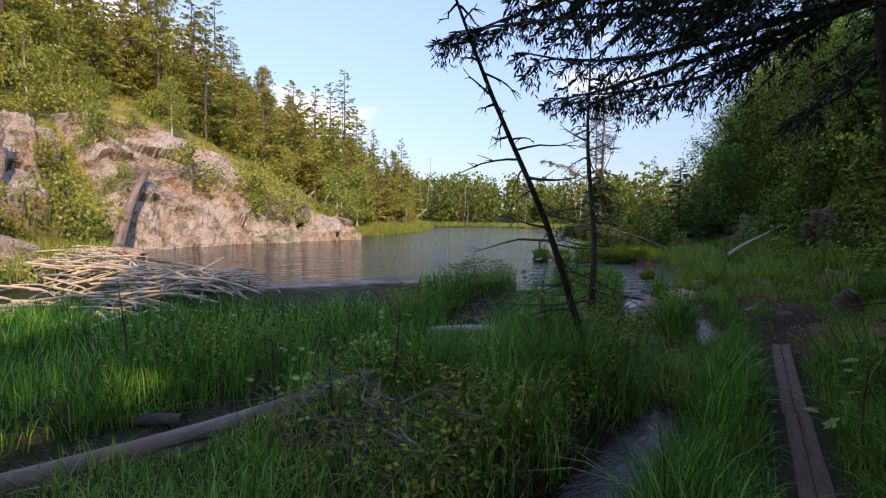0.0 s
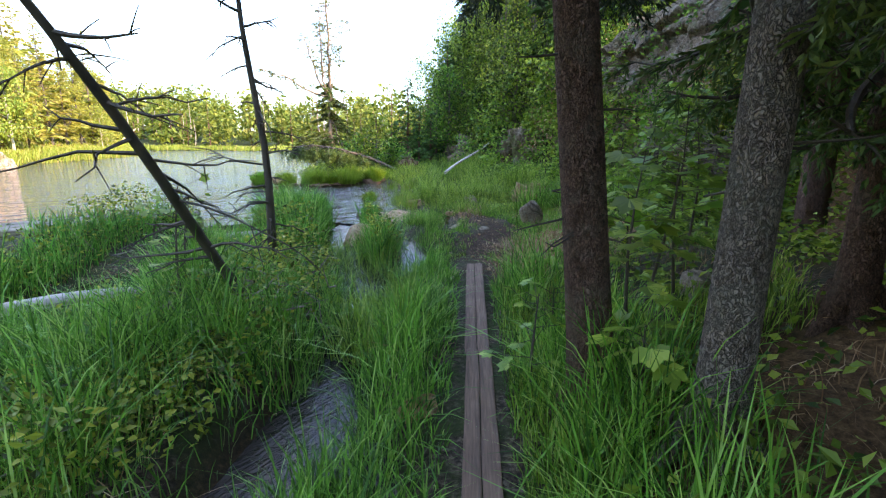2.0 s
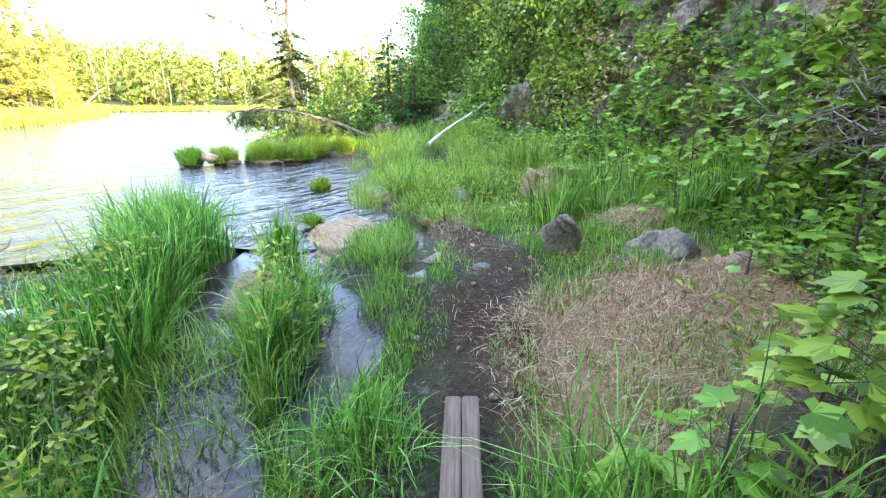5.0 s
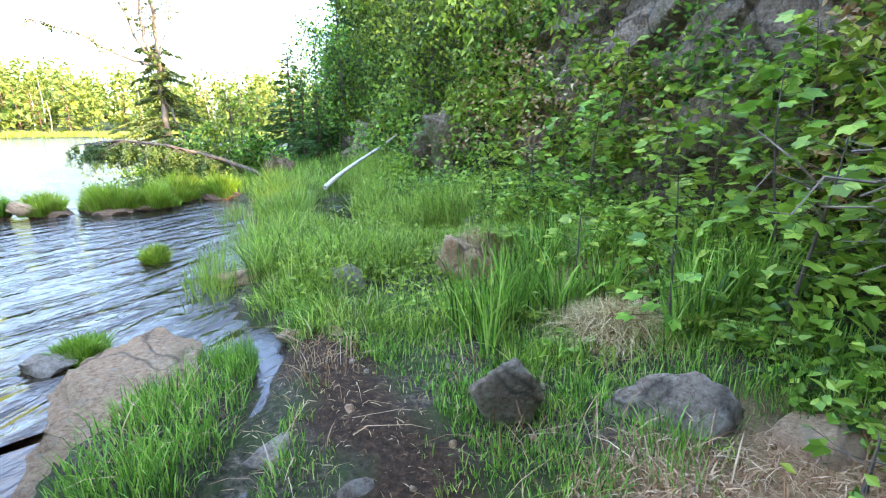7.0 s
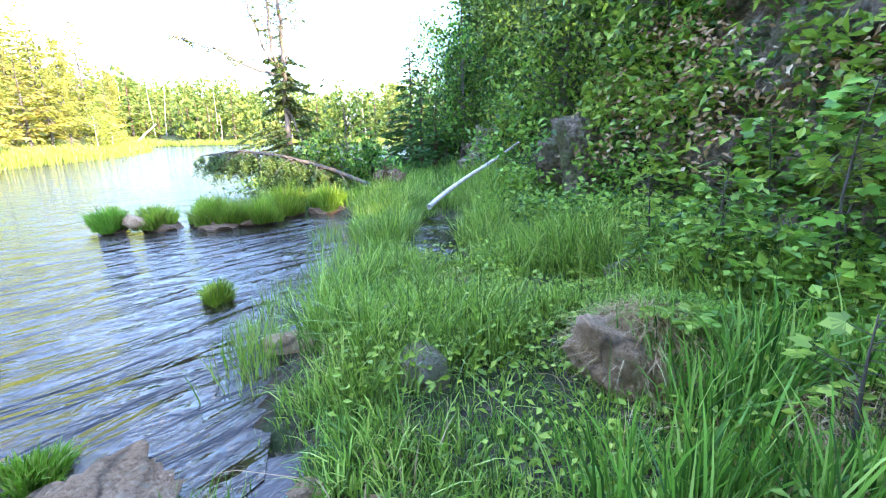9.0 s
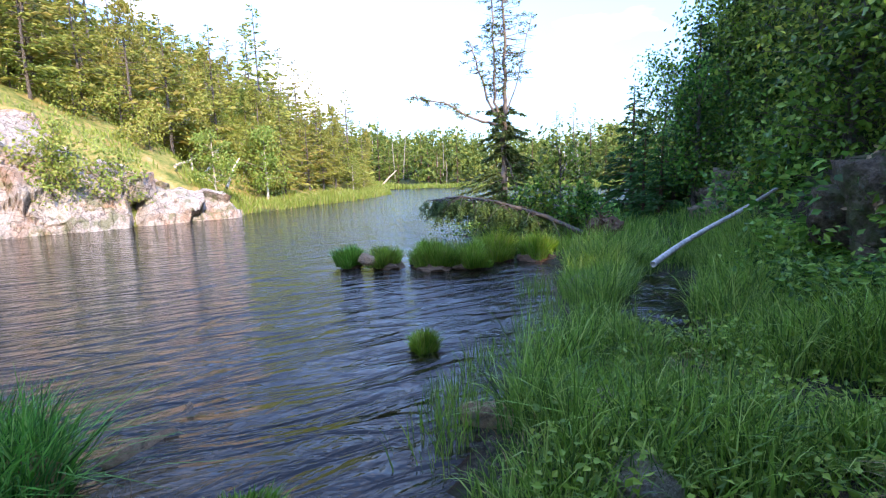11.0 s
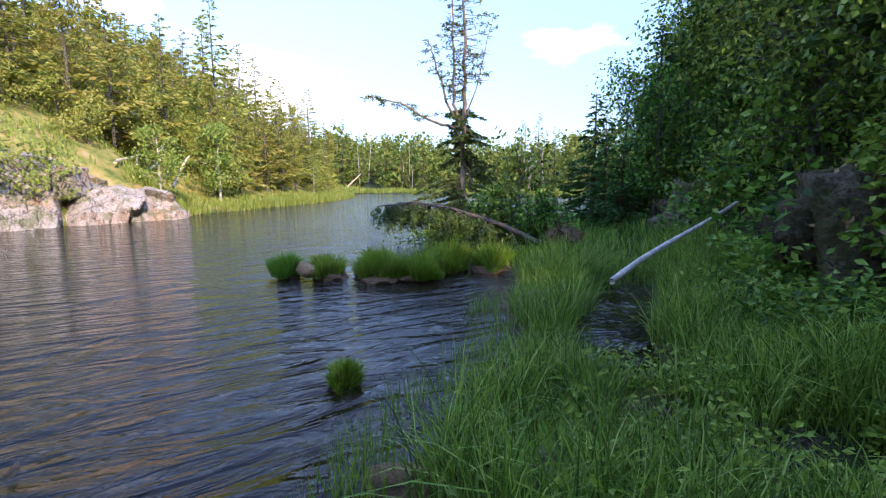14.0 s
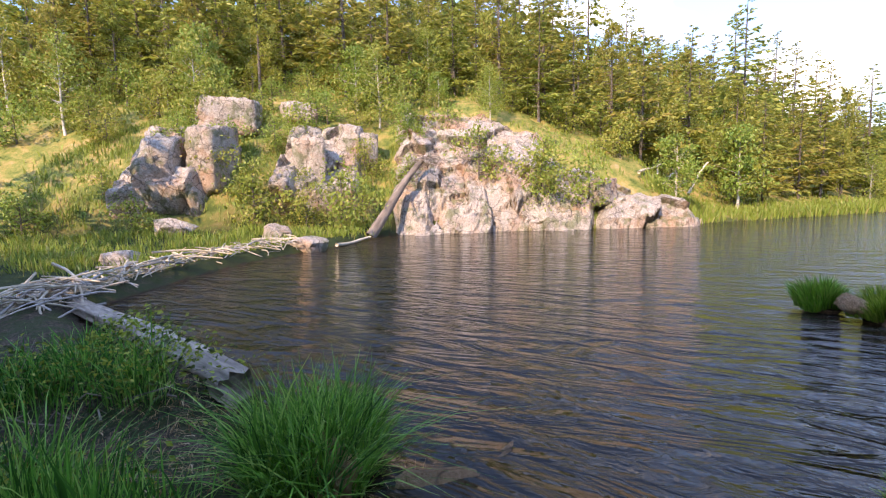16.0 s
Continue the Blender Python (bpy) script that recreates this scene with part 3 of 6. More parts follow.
def ribbon(line, widths, heights, name, label, mat="brook"):
    line = np.asarray(line, float)
    tt = np.linspace(0, len(line) - 1, len(line) * 6)
    c = np.stack([np.interp(tt, np.arange(len(line)), line[:, 0]), np.interp(tt, np.arange(len(line)), line[:, 1])], 1)
    w = np.interp(tt, np.linspace(0, len(line) - 1, len(widths)), widths)
    z = np.interp(tt, np.linspace(0, len(line) - 1, len(heights)), heights)
    t = unit(np.gradient(c, axis=0))
    side = np.stack([-t[:, 1], t[:, 0]], 1)
    g = Geo()
    v = []
    for k in (-1, -0.5, 0, 0.5, 1):
        v.append(np.column_stack([c + side * (w * k)[:, None], z]))
    v = np.stack(v, 1).reshape(-1, 3)
    n = len(c)
    i, j = np.meshgrid(np.arange(n - 1), np.arange(4), indexing="ij")
    g.add(v, np.stack([i * 5 + j, i * 5 + j + 1, (i + 1) * 5 + j + 1, (i + 1) * 5 + j], -1).reshape(-1, 4)[:, ::-1])
    return tagged(new(name, g.mesh(name, M[mat], True)), label, "water", kind="structure")


def make_water():
    g = Geo()
    g.add([(-75, -3.0, 0), (3, -3.0, 0), (3, 90, 0), (-75, 90, 0)], [[0, 1, 2, 3]])
    bm = bmesh.new()
    vs = [bm.verts.new((x, y, 0)) for x, y in POND_OUT]
    bm.faces.new(vs)
    bmesh.ops.triangulate(bm, faces=bm.faces[:])
    bm.normal_update()
    for f in bm.faces:
        if f.normal.z < 0:
            f.normal_flip()
    bm.normal_update()
    me = bpy.data.meshes.new("pond")
    bm.to_mesh(me)
    bm.free()
    me.materials.append(M["pond"])
    tagged(new("pond", me), "rippled dark brown pond water reflecting the sky", "water", kind="structure")
    ribbon(BROOK, [0.25, 0.25, 0.3, 0.33, 0.42, 0.62, 0.75], [-0.02, -0.05, -0.10, -0.17, -0.26, -0.32, -0.34, -0.34, -0.35, -0.35], "brook", "shallow rippling brook between grassy edges")
    ribbon(RILL, [0.16, 0.2, 0.2, 0.2], [-0.01, 0.0, 0.0, 0.0], "rill", "thin trickle of water over dark mud")
    ribbon(RUNNEL, [0.25, 0.28, 0.26, 0.22], [-0.02, -0.03, -0.07, -0.14, -0.22, -0.33], "runnel", "second run of shallow water through the grass")
    ribbon(INLET, [0.35, 0.5, 0.6, 0.5], [0.0, 0.0], "inlet", "dark still water hidden in the bank grass", "pond")
    ribbon(BACKWATER, [0.7, 0.8, 0.6, 0.7], [-0.18, -0.2, -0.28, -0.36, -0.38], "backwater", "still shallow water below the dam with debris")
    ribbon(POOL, [0.16, 0.26, 0.2], [-0.31, -0.31], "puddle", "small puddle among the grass beside the plank")


def outset(poly, by):
    n = len(poly)
    area = sum(poly[i - 1][0] * poly[i][1] - poly[i][0] * poly[i - 1][1] for i in range(n))
    out = []
    for i in range(n):
        a, b, c = poly[i - 1], poly[i], poly[(i + 1) % n]
        t = unit(np.array([c[0] - a[0], c[1] - a[1]]))
        nn = np.array([t[1], -t[0]]) * (1 if area > 0 else -1)
        out.append((b[0] + nn[0] * by, b[1] + nn[1] * by))
    return out


POND_OUT = outset([tuple(p) for p in POND], 0.14)
make_water()


# ---- rocks ----
def rock_mesh(name, size, seed, mat, facets=12, sub=3, rough=0.07, square=False):
    r = np.random.default_rng(seed)
    bm = bmesh.new()
    bmesh.ops.create_icosphere(bm, subdivisions=sub, radius=1)
    n = unit(r.normal(size=(facets, 3)))
    dist = 0.5 + 0.42 * r.random(facets)
    if square:
        axes = np.concatenate([np.eye(3), -np.eye(3)])
        n = unit(np.concatenate([axes + r.normal(0, 0.09, (6, 3)), n[:6]]))
        dist = np.concatenate([0.62 + 0.1 * r.random(6), 0.80 + 0.1 * r.random(6)])
    for v in bm.verts:
        d = np.array(v.co)
        k = n @ d
        rad = min(1.15, np.min(np.where(k > 0.05, dist / np.maximum(k, 0.05), 9)))
        rad *= 1 + rough * (noise.noise(Vector(d * 3 + seed)) + 0.5 * noise.noise(Vector(d * 8 + seed)) + 0.3 * noise.noise(Vector(d * 19 + seed)))
        v.co = Vector(d * rad * np.array(size) * 0.5)
    for f in bm.faces:
        f.smooth = sub > 3
    me = bpy.data.meshes.new(name)
    bm.to_mesh(me)
    bm.free()
    me.materials.append(M[mat])
    return me


def stone(name, x, y, z, size, seed, mat, label, rz=0, rx=0, ry=0, sub=3, category="rock", group="", rough=0.09, square=False):
    ob = new(name, rock_mesh(name, size, seed, mat, sub=sub, rough=rough, square=square))
    ob.matrix_basis = pose(x, y, z, rx, ry, rz)
    return tagged(ob, label, category, group)


stone("flat_rock", -0.93, 4.55, -0.02, (1.25, 2.25, 0.36), 25, "slab", "flat tan rock slab cracked across at the water's edge", 30, 2, -4, 5, rough=0.24)
stone("boulder", 1.32, 4.15, 0.18, (0.42, 0.40, 0.62), 12, "rock", "upright angular grey boulder speckled with lichen in grass", 20, 10, -12, 4)
stone("boulder", 2.30, 4.02, 0.13, (0.80, 0.50, 0.48), 21, "rock", "wide grey boulder patched with pale lichen in grass", -8, 0, 0, 4)
stone("boulder", 2.85, 3.72, 0.10, (0.50, 0.42, 0.36), 33, "slab", "low boulder covered with rusty moss", 15)
stone("stone", 0.43, 4.24, 0.05, (0.15, 0.13, 0.14), 3, "slab", "small pale stone on the mud")
stone("stone", 0.2, 5.26, 0.1, (0.16, 0.13, 0.14), 6, "slab", "small rounded tan stone at the trickle")
stone("stone", -0.16, 5.32, 0.05, (0.2, 0.17, 0.16), 4, "slab", "small pale stone beside the trickle")
stone("stone", 0.16, 4.0, 0.0, (0.42, 0.28, 0.16), 8, "rock", "low wet grey stone in the trickle", 30)
stone("stone", 0.55, 3.65, 0.04, (0.16, 0.12, 0.16), 9, "rock", "small pointed grey stone on the mud", 30)
stone("stone", -1.75, 5.05, -0.02, (0.45, 0.35, 0.2), 11, "rock", "grey stone half under water")
stone("boulder", -1.28, 2.98, 0.02, (0.66, 0.5, 0.42), 14, "slab", "brown boulder between two runs of water", 10, 0, 0, 4)
stone("boulder", -2.86, 4.5, 0.08, (0.75, 0.55, 0.42), 16, "slab", "tan rock at the pond's edge below grass", 10, 0, 0, 4)
stone("sunken_rock", -2.98, 5.15, -0.06, (0.36, 0.8, 0.20), 17, "slab", "low brown rock just above the water", 14, 0, 0, 4)
stone("sunken_rock", -3.2, 5.62, -0.06, (0.30, 0.55, 0.18), 37, "slab", "low tan rock barely above the water", 30, 0, 0, 4)
stone("boulder", -1.02, 6.88, 0.03, (0.55, 0.45, 0.36), 18, "slab", "brown rock in the grass beside the water", 10)
stone("boulder", 1.55, 6.62, 0.12, (1.2, 1.1, 1.05), 19, "slab", "big tilted tan-grey boulder capped with dead grass and ferns", 24, 8, 10, 5, rough=0.2)
stone("boulder", 0.05, 6.42, 0.12, (0.55, 0.45, 0.42), 23, "rock", "grey rock hidden in grass", 0, 0, 0, 4)
stone("boulder", -0.34, 7.2, 0.12, (0.42, 0.36, 0.34), 24, "rock", "brown-grey rock in the bank grass", 0, 0, 0, 4)
stone("straw_mound", 2.36, 5.1, 0.08, (0.7, 0.6, 0.42), 26, "root", "small earth hump matted with dead straw", 0, 0, 0, 3, "mound")
stone("boulder", -1.86, 10.75, 0.12, (0.5, 0.45, 0.4), 20, "rock", "pale grey rock at the bank's edge")
stone("boulder", 1.85, 8.35, 0.30, (0.9, 0.6, 0.45), 44, "darkrock", "grey rock capped with dry grass", 20, 0, 0, 4)
for i in range(26):
    x, y = 0.1 + 1.5 * rng.random(), 2.0 + 3.0 * rng.random()
    s = 0.03 + 0.05 * rng.random()
    stone("pebble", x, y, land1(x, y) + s * 0.15, (s, s * 0.9, s * 0.7), 100 + i % 5, "slab" if i % 2 else "rock", "small pebble pressed into the mud", 360 * rng.random(), sub=2, category="pebble", group="pebbles on the path")


# ---- right-hand outcrops ----
def outcrop(x, y, z, size, seed, mat="darkrock", rz=0, rx=0):
    q = np.random.default_rng(seed)
    ob = tagged(empty("outcrop", x, y, z, rz, rx), "dark mossy jointed rock outcrop on the wooded slope", "rock", "outcrops of the wooded slope")
    sx, sy, sz = size
    blocks = [((0, 0, 0), (sx, sy, sz))]
    for k in range(7 if sx > 2.3 else 4):
        f = q.uniform(0.35, 0.62, 3)
        blocks.append(((-0.28 * sx * q.uniform(0.6, 1.25), sy * q.uniform(-0.42, 0.42), sz * q.uniform(-0.38, 0.1)), (sx * f[0], sy * f[1], sz * f[2])))
    for k, (at, dim) in enumerate(blocks):
        b = part("block", rock_mesh("block", dim, seed * 10 + k, mat, sub=5 if dim[0] > 1.3 else 4, rough=0.16, square=True), ob)
        b.matrix_basis = pose(*at, q.normal(0, 5), q.normal(0, 5), q.normal(0, 8))
    return ob


outcrop(-0.5, 18.0, 1.0, (2.0, 1.6, 1.9), 51)
outcrop(1.7, 12.2, 1.2, (1.6, 2.4, 2.0), 52)
outcrop(3.35, 10.0, 1.5, (1.7, 1.7, 1.1), 53, "darkrock", 20)
outcrop(3.3, 8.4, 0.55, (1.0, 1.2, 0.9), 54)
outcrop(1.9, 13.5, 1.2, (1.3, 1.5, 0.7), 59, "darkrock", 15)
outcrop(2.4, 15.5, 2.6, (2.0, 3.0, 2.4), 58)


def wall_at(y, w):
    """The wall's surface at y, from its foot (w = 0) to the slope behind its top (w = 1)."""
    win = step(5.0, 7.2, y) * (1 - step(9.6, 11.4, y)) * (0.85 + 0.5 * fbm(y * 0.7, y * 0, 13))
    knots = [0, 0.12, 0.4, 0.66, 0.8, 1.0]
    s = np.interp(w, knots, [0.35, 0.62, 0.85, 1.15, 1.7, 3.8])
    x = s / np.interp(y, [-5, 6, 9, 20, 40], [1, 1, 0.88, 0.93, 1]) + np.interp(y, HILL_Y, HILL_X)
    low = land(x, y) - 0.35
    high = np.interp(w, knots, [0.6, 1.9, 3.1, 4.3, 4.9, 4.0])
    return x, low + np.maximum(high - low, 0) * win, win


def make_face():
    """The shaded rock wall in the slope above the bank."""
    ny, nw = 190, 84
    Y, W = np.meshgrid(np.linspace(4.8, 11.6, ny), np.linspace(0, 1, nw), indexing="ij")
    y, w = Y.ravel(), W.ravel()
    q = np.random.default_rng(12)
    x, z, win = wall_at(y, w)
    sy, sw = q.uniform(4, 13.5, 190), q.uniform(-0.5, 6, 190)
    u, v = y + 0.5 * fbm(y * 1.5, z * 1.5, 5), z + 0.3 * y + 0.5 * fbm(y * 1.5, z * 1.5, 9)
    D = (u[:, None] - sy) ** 2 * 0.8 + (v[:, None] - sw - 2.0) ** 2 * 1.6
    o = np.argsort(D, 1)[:, :2]
    rows = np.arange(len(y))
    edge = np.sqrt(D[rows, o[:, 1]]) - np.sqrt(D[rows, o[:, 0]])
    off = q.random(190) * 0.5
    out = off[o[:, 0]] - 0.16 * (1 - step(0, 0.12, edge)) + 0.18 * fbm(y * 4, z * 4, 31) + 0.10 * fbm(y * 11, z * 11, 32)
    out = out * win
    g = Geo()
    i, j = np.meshgrid(np.arange(ny - 1), np.arange(nw - 1), indexing="ij")
    g.add(np.stack([x - 0.85 * out, y - 0.3 * out, z + 0.2 * out], 1), np.stack([i * nw + j, i * nw + j + 1, (i + 1) * nw + j + 1, (i + 1) * nw + j], -1).reshape(-1, 4))
    tagged(new("rock_wall", g.mesh("rock_wall", M["cliffrock"], False)), "shaded grey-brown jointed rock wall with moss", "cliff", kind="structure")


make_face()


# ---- the sunlit cliff across the pond ----
def make_cliff():
    r = np.random.default_rng(11)
    ny, nq = 360, 130
    yy, qq = np.linspace(-12, 20.5, ny), np.linspace(-0.8, 10.5, nq)
    Y, Q = np.meshgrid(yy, qq, indexing="ij")
    y, q = Y.ravel(), Q.ravel()
    bank = np.interp(y, [-30, 2.0, 4.5], [4.5, 3.5, 0])
    x = np.interp(y, LEFT_Y, LEFT_X) - q - bank
    sy, sq = r.uniform(-13, 21, 300), r.uniform(-1, 11, 300)
    off, ty, tq = r.random(300) ** 1.5 * 0.75, r.normal(0, 0.13, 300), r.normal(0, 0.16, 300)
    wy, wq = y + 0.6 * fbm(y * 1.2, q * 1.2, 5), q + 0.6 * fbm(y * 1.2, q * 1.2, 9)
    u, w = (wy + 0.45 * wq) * 0.85, (wq - 0.3 * wy) * 1.15
    su, sw = (sy + 0.45 * sq) * 0.85, (sq - 0.3 * sy) * 1.15
    D = (u[:, None] - su) ** 2 + (w[:, None] - sw) ** 2
    o = np.argsort(D, 1)[:, :2]
    k = o[:, 0]
    rowi = np.arange(len(y))
    edge = np.sqrt(D[rowi, o[:, 1]]) - np.sqrt(D[rowi, k])
    out = off[k] + ty[k] * (wy - sy[k]) + tq[k] * (wq - sq[k]) - 0.16 * (1 - step(0, 0.10, edge))
    out = out + 0.5 * fbm(y * 0.8, q * 0.8, 30) + np.floor(6 * fbm((y + 0.5 * q) * 1.6, (q - 0.4 * y) * 2.4, 33)) * 0.05 + 0.12 * fbm(y * 3.5, q * 3.5, 31) + 0.05 * fbm(y * 9, q * 9, 41)
    fade = rocky(y, q)
    out = out + 0.55 * (1 - step(3.0, 5.0, y)) - 0.9 * np.exp(-((y - 13.0 - 0.5 * q) / 0.28) ** 2) * (q < 2.6)
    z = land(x, y) * (q > 0) + np.where(q <= 0, -0.5, 0)
    z = np.where(q < 0.25, np.interp(q, [-0.8, 0, 0.25], [-0.9, -0.1, 0.6]), z)
    steepn = np.array([0.82, 0, 0.57])
    lift = (out - 0.02) * fade - 1.0 * (1 - fade)
    v = np.stack([x + steepn[0] * lift, y, z + steepn[2] * lift], 1)
    i, j = np.meshgrid(np.arange(ny - 1), np.arange(nq - 1), indexing="ij")
    f = np.stack([i * nq + j, i * nq + j + 1, (i + 1) * nq + j + 1, (i + 1) * nq + j], -1).reshape(-1, 4)
    g = Geo()
    g.add(v, f)
    tagged(new("cliff", g.mesh("cliff", M["pink"], False)), "sunlit pinkish granite cliff with deep joints above the water", "cliff", kind="structure")


make_cliff()
for i, (y, q, dz, sx, sy, sz, rz) in enumerate(((-8.0, 2.0, 0.6, 3.4, 2.5, 5.2, 4), (-6.0, 2.4, 0.9, 3.4, 2.4, 5.4, -6), (-1.6, 2.4, 0.5, 3.0, 2.2, 4.6, 10), (0.3, 3.6, 0.7, 2.8, 1.8, 3.6, 0), (1.2, 3.2, 0.8, 1.8, 1.6, 2.6, 0), (-6.4, 6.2, 0.7, 3.4, 4.2, 2.8, 12), (-3.2, 7.4, 0.4, 2.6, 2.8, 1.8, 25), (13.6, 1.3, 0.5, 1.8, 1.7, 1.9, 35))):
    x = float(np.interp(y, LEFT_Y, LEFT_X)) - float(np.interp(y, [2.0, 4.5], [3.5, 0])) - q
    stone("crag", x, y, land1(x, y) + dz, (sx, sy, sz), 60 + i, "pink", "big squared block of pink granite on the hillside", rz, 0, 0, 4, "rock", "granite blocks of the sunlit hillside", 0.10, True)
for i, (x, y, s) in enumerate(((-16.6, 0.6, 1.3), (-19.3, -1.4, 1.7), (-14.6, -4.6, 1.2), (-20.5, -6.5, 1.6))):
    stone("boulder", x, y, land1(x, y) + s * 0.12, (s * 1.3, s, s * 0.7), 80 + i, "pink", "sunlit pale boulder beside the beaver dam", 30 * i, 0, 0, 3)


# ---- trees ----
def conifer_parts(h, r, seed, z0=0.12, n=60, tips=12, droop=0.25, trunk_r=0.12, card=(0.42, 0.11), ragged=0.25):
    """A spruce or fir: whorls of drooping limbs with flat sprays."""
    q = np.random.default_rng(seed)
    tr, cr = Geo(), Geo()
    zz = np.linspace(0, h, 7)
    bend = np.cumsum(q.normal(0, 0.02 * h / 7, (7, 2)), 0)
    tube(tr, np.column_stack([bend, zz]), trunk_r * (1 - zz / h) ** 0.8 + 0.012, 6, r=q)
    for i in range(n):
        s = (i + q.random()) / n
        z = h * (z0 + (1 - z0) * s)
        ln = r * (1 - s) ** 0.85 * (1 - ragged + 2 * ragged * q.random()) + 0.08 * r
        a = q.random() * 6.283
        way = np.array([math.cos(a), math.sin(a), 0.25 * s])
        u = np.linspace(0, 1, 3)
        pts = np.stack([way[0] * ln * u, way[1] * ln * u, z + way[2] * ln * u - droop * ln * u ** 2], 1)
        pts[:, 0] += np.interp(z, zz, bend[:, 0])
        pts[:, 1] += np.interp(z, zz, bend[:, 1])
        tube(tr, pts, [0.035 * (1 - s) + 0.008, 0.016 * (1 - s) + 0.006, 0.004], 3, False, r=q)
        k = max(5, int(tips * (1 - 0.6 * s)))
        t = q.uniform(0.12, 1, k)
        base = np.stack([np.interp(t, u, pts[:, c]) for c in range(3)], 1)
        sgn = np.where(q.random(k) < 0.5, 1.0, -1.0)
        ang = a + sgn * q.uniform(0.3, 1.15, k)
        d = np.stack([np.cos(ang), np.sin(ang), q.uniform(-0.55, 0.12, k)], 1)
        cards(cr, base, d, card[0] * ln * (1.15 - 0.6 * t) + 0.08 * r, card[1] * ln * (1.1 - 0.4 * t) + 0.035 * r, q)
    return tr, cr


def leafy_parts(h, r, seed, clusters=34, leaves=60, size=0.11, z0=0.25, trunk_r=0.09, spread=0.24, flat=0.7):
    """A broad-leaved tree: forked limbs and clumps of leaves."""
    q = np.random.default_rng(seed)
    tr, cr = Geo(), Geo()
    zz = np.linspace(0, h * 0.92, 7)
    bend = np.cumsum(q.normal(0, 0.03 * h / 7, (7, 2)), 0)
    tube(tr, np.column_stack([bend, zz]), trunk_r * (1 - zz / h) + 0.01, 6, r=q)
    for i in range(clusters):
        s = (i + q.random()) / clusters
        z = h * (z0 + (1 - z0) * s)
        ln = r * math.sin(math.pi * min(0.97, 0.18 + 0.82 * s)) ** 0.7 * q.uniform(0.45, 1.1)
        a = q.random() * 6.283
        o = np.array([np.interp(z * 0.8, zz, bend[:, 0]), np.interp(z * 0.8, zz, bend[:, 1]), z * 0.82])
        tip = o + np.array([math.cos(a) * ln, math.sin(a) * ln, z * 0.18 + 0.1 * h * q.normal() * 0.3])
        mid = (o + tip) / 2 + q.normal(0, 0.05, 3) * ln
        tube(tr, [o, mid, tip], [trunk_r * 0.32 * (1 - s) + 0.008, 0.012, 0.005], 4, False, r=q)
        c = tip + q.normal(size=(leaves, 3)) * np.array([1, 1, flat]) * r * spread * (0.6 + 0.6 * q.random())
        stray = q.random(leaves) < 0.25
        c[stray] = mid + (c[stray] - tip)
        d = q.normal(size=(leaves, 3)) + np.array([0, 0, -0.4])
        cards(cr, c, d, size * q.uniform(0.7, 1.3, leaves), size * 0.7 * q.uniform(0.7, 1.2, leaves), q)
    return tr, cr


def pine_parts(h, r, seed, n=38, tufts=6, z0=0.1, trunk_r=0.10, size=0.40):
    """An open-crowned pine: rising limbs that carry round needle tufts."""
    q = np.random.default_rng(seed)
    tr, cr = Geo(), Geo()
    zz = np.linspace(0, h, 7)
    bend = np.cumsum(q.normal(0, 0.025 * h / 7, (7, 2)), 0)
    tube(tr, np.column_stack([bend, zz]), trunk_r * (1 - zz / h) + 0.015, 6, r=q)
    for i in range(n):
        s = (i + q.random()) / n
        z = h * (z0 + (1 - z0) * s)
        ln = r * (1.02 - s) ** 0.6 * q.uniform(0.55, 1.1)
        a = q.random() * 6.283
        u = np.linspace(0, 1, 3)
        pts = np.stack([np.cos(a) * ln * u, np.sin(a) * ln * u, z + 0.18 * ln * u ** 2], 1)
        tube(tr, pts, [0.03, 0.016, 0.006], 3, False, r=q)
        for _ in range(tufts):
            t = q.uniform(0.35, 1.0)
            c = np.array([np.interp(t, u, pts[:, k]) for k in range(3)]) + q.normal(0, 0.1, 3) * ln * 0.8
            m = 6
            d = q.normal(size=(m, 3)) + np.array([0, 0, 0.45])
            cards(cr, np.repeat(c[None], m, 0) + q.normal(0, 0.08, (m, 3)), d, size * q.uniform(0.7, 1.3, m), size * 0.26, q)
    return tr, cr


def tree(name, parts, bark, foliage, label, category="tree", group=""):
    top = tagged(new(name), label, category, group)
    part("trunk", parts[0].mesh("trunk", M[bark], True), top)
    part("crown", parts[1].mesh("crown", M[foliage]), top)
    return top


def plant_trees(protos, spots, sizes):
    """Puts the first tree at the first spot and copies at the rest."""
    for i, (x, y) in enumerate(spots):
        p = protos[i % len(protos)]
        s = sizes[i]
        m = pose(x, y, land1(x, y) - 0.08, 0, 0, 360 * rng.random()) @ Matrix.Diagonal((s, s, s * rng.uniform(0.9, 1.15), 1))
        if i < len(protos):
            p.matrix_basis = m
        else:
            copy = copy_thing(p, pose(0, 0, 0))
            copy.matrix_basis = m


def scatter(n, x0, x1, y0, y1, test, gap):
    out = []
    tries = 0
    while len(out) < n and tries < n * 60:
        tries += 1
        x, y = rng.uniform(x0, x1), rng.uniform(y0, y1)
        if test(x, y) and all((x - a) ** 2 + (y - b) ** 2 > gap * gap for a, b in out):
            out.append((x, y))
    return out


def hs1(x, y):
    return float(hill_s(np.array([x]), np.array([y]))[0])


def left_a(x, y):
    return float(np.interp(y, LEFT_Y, LEFT_X)) - x


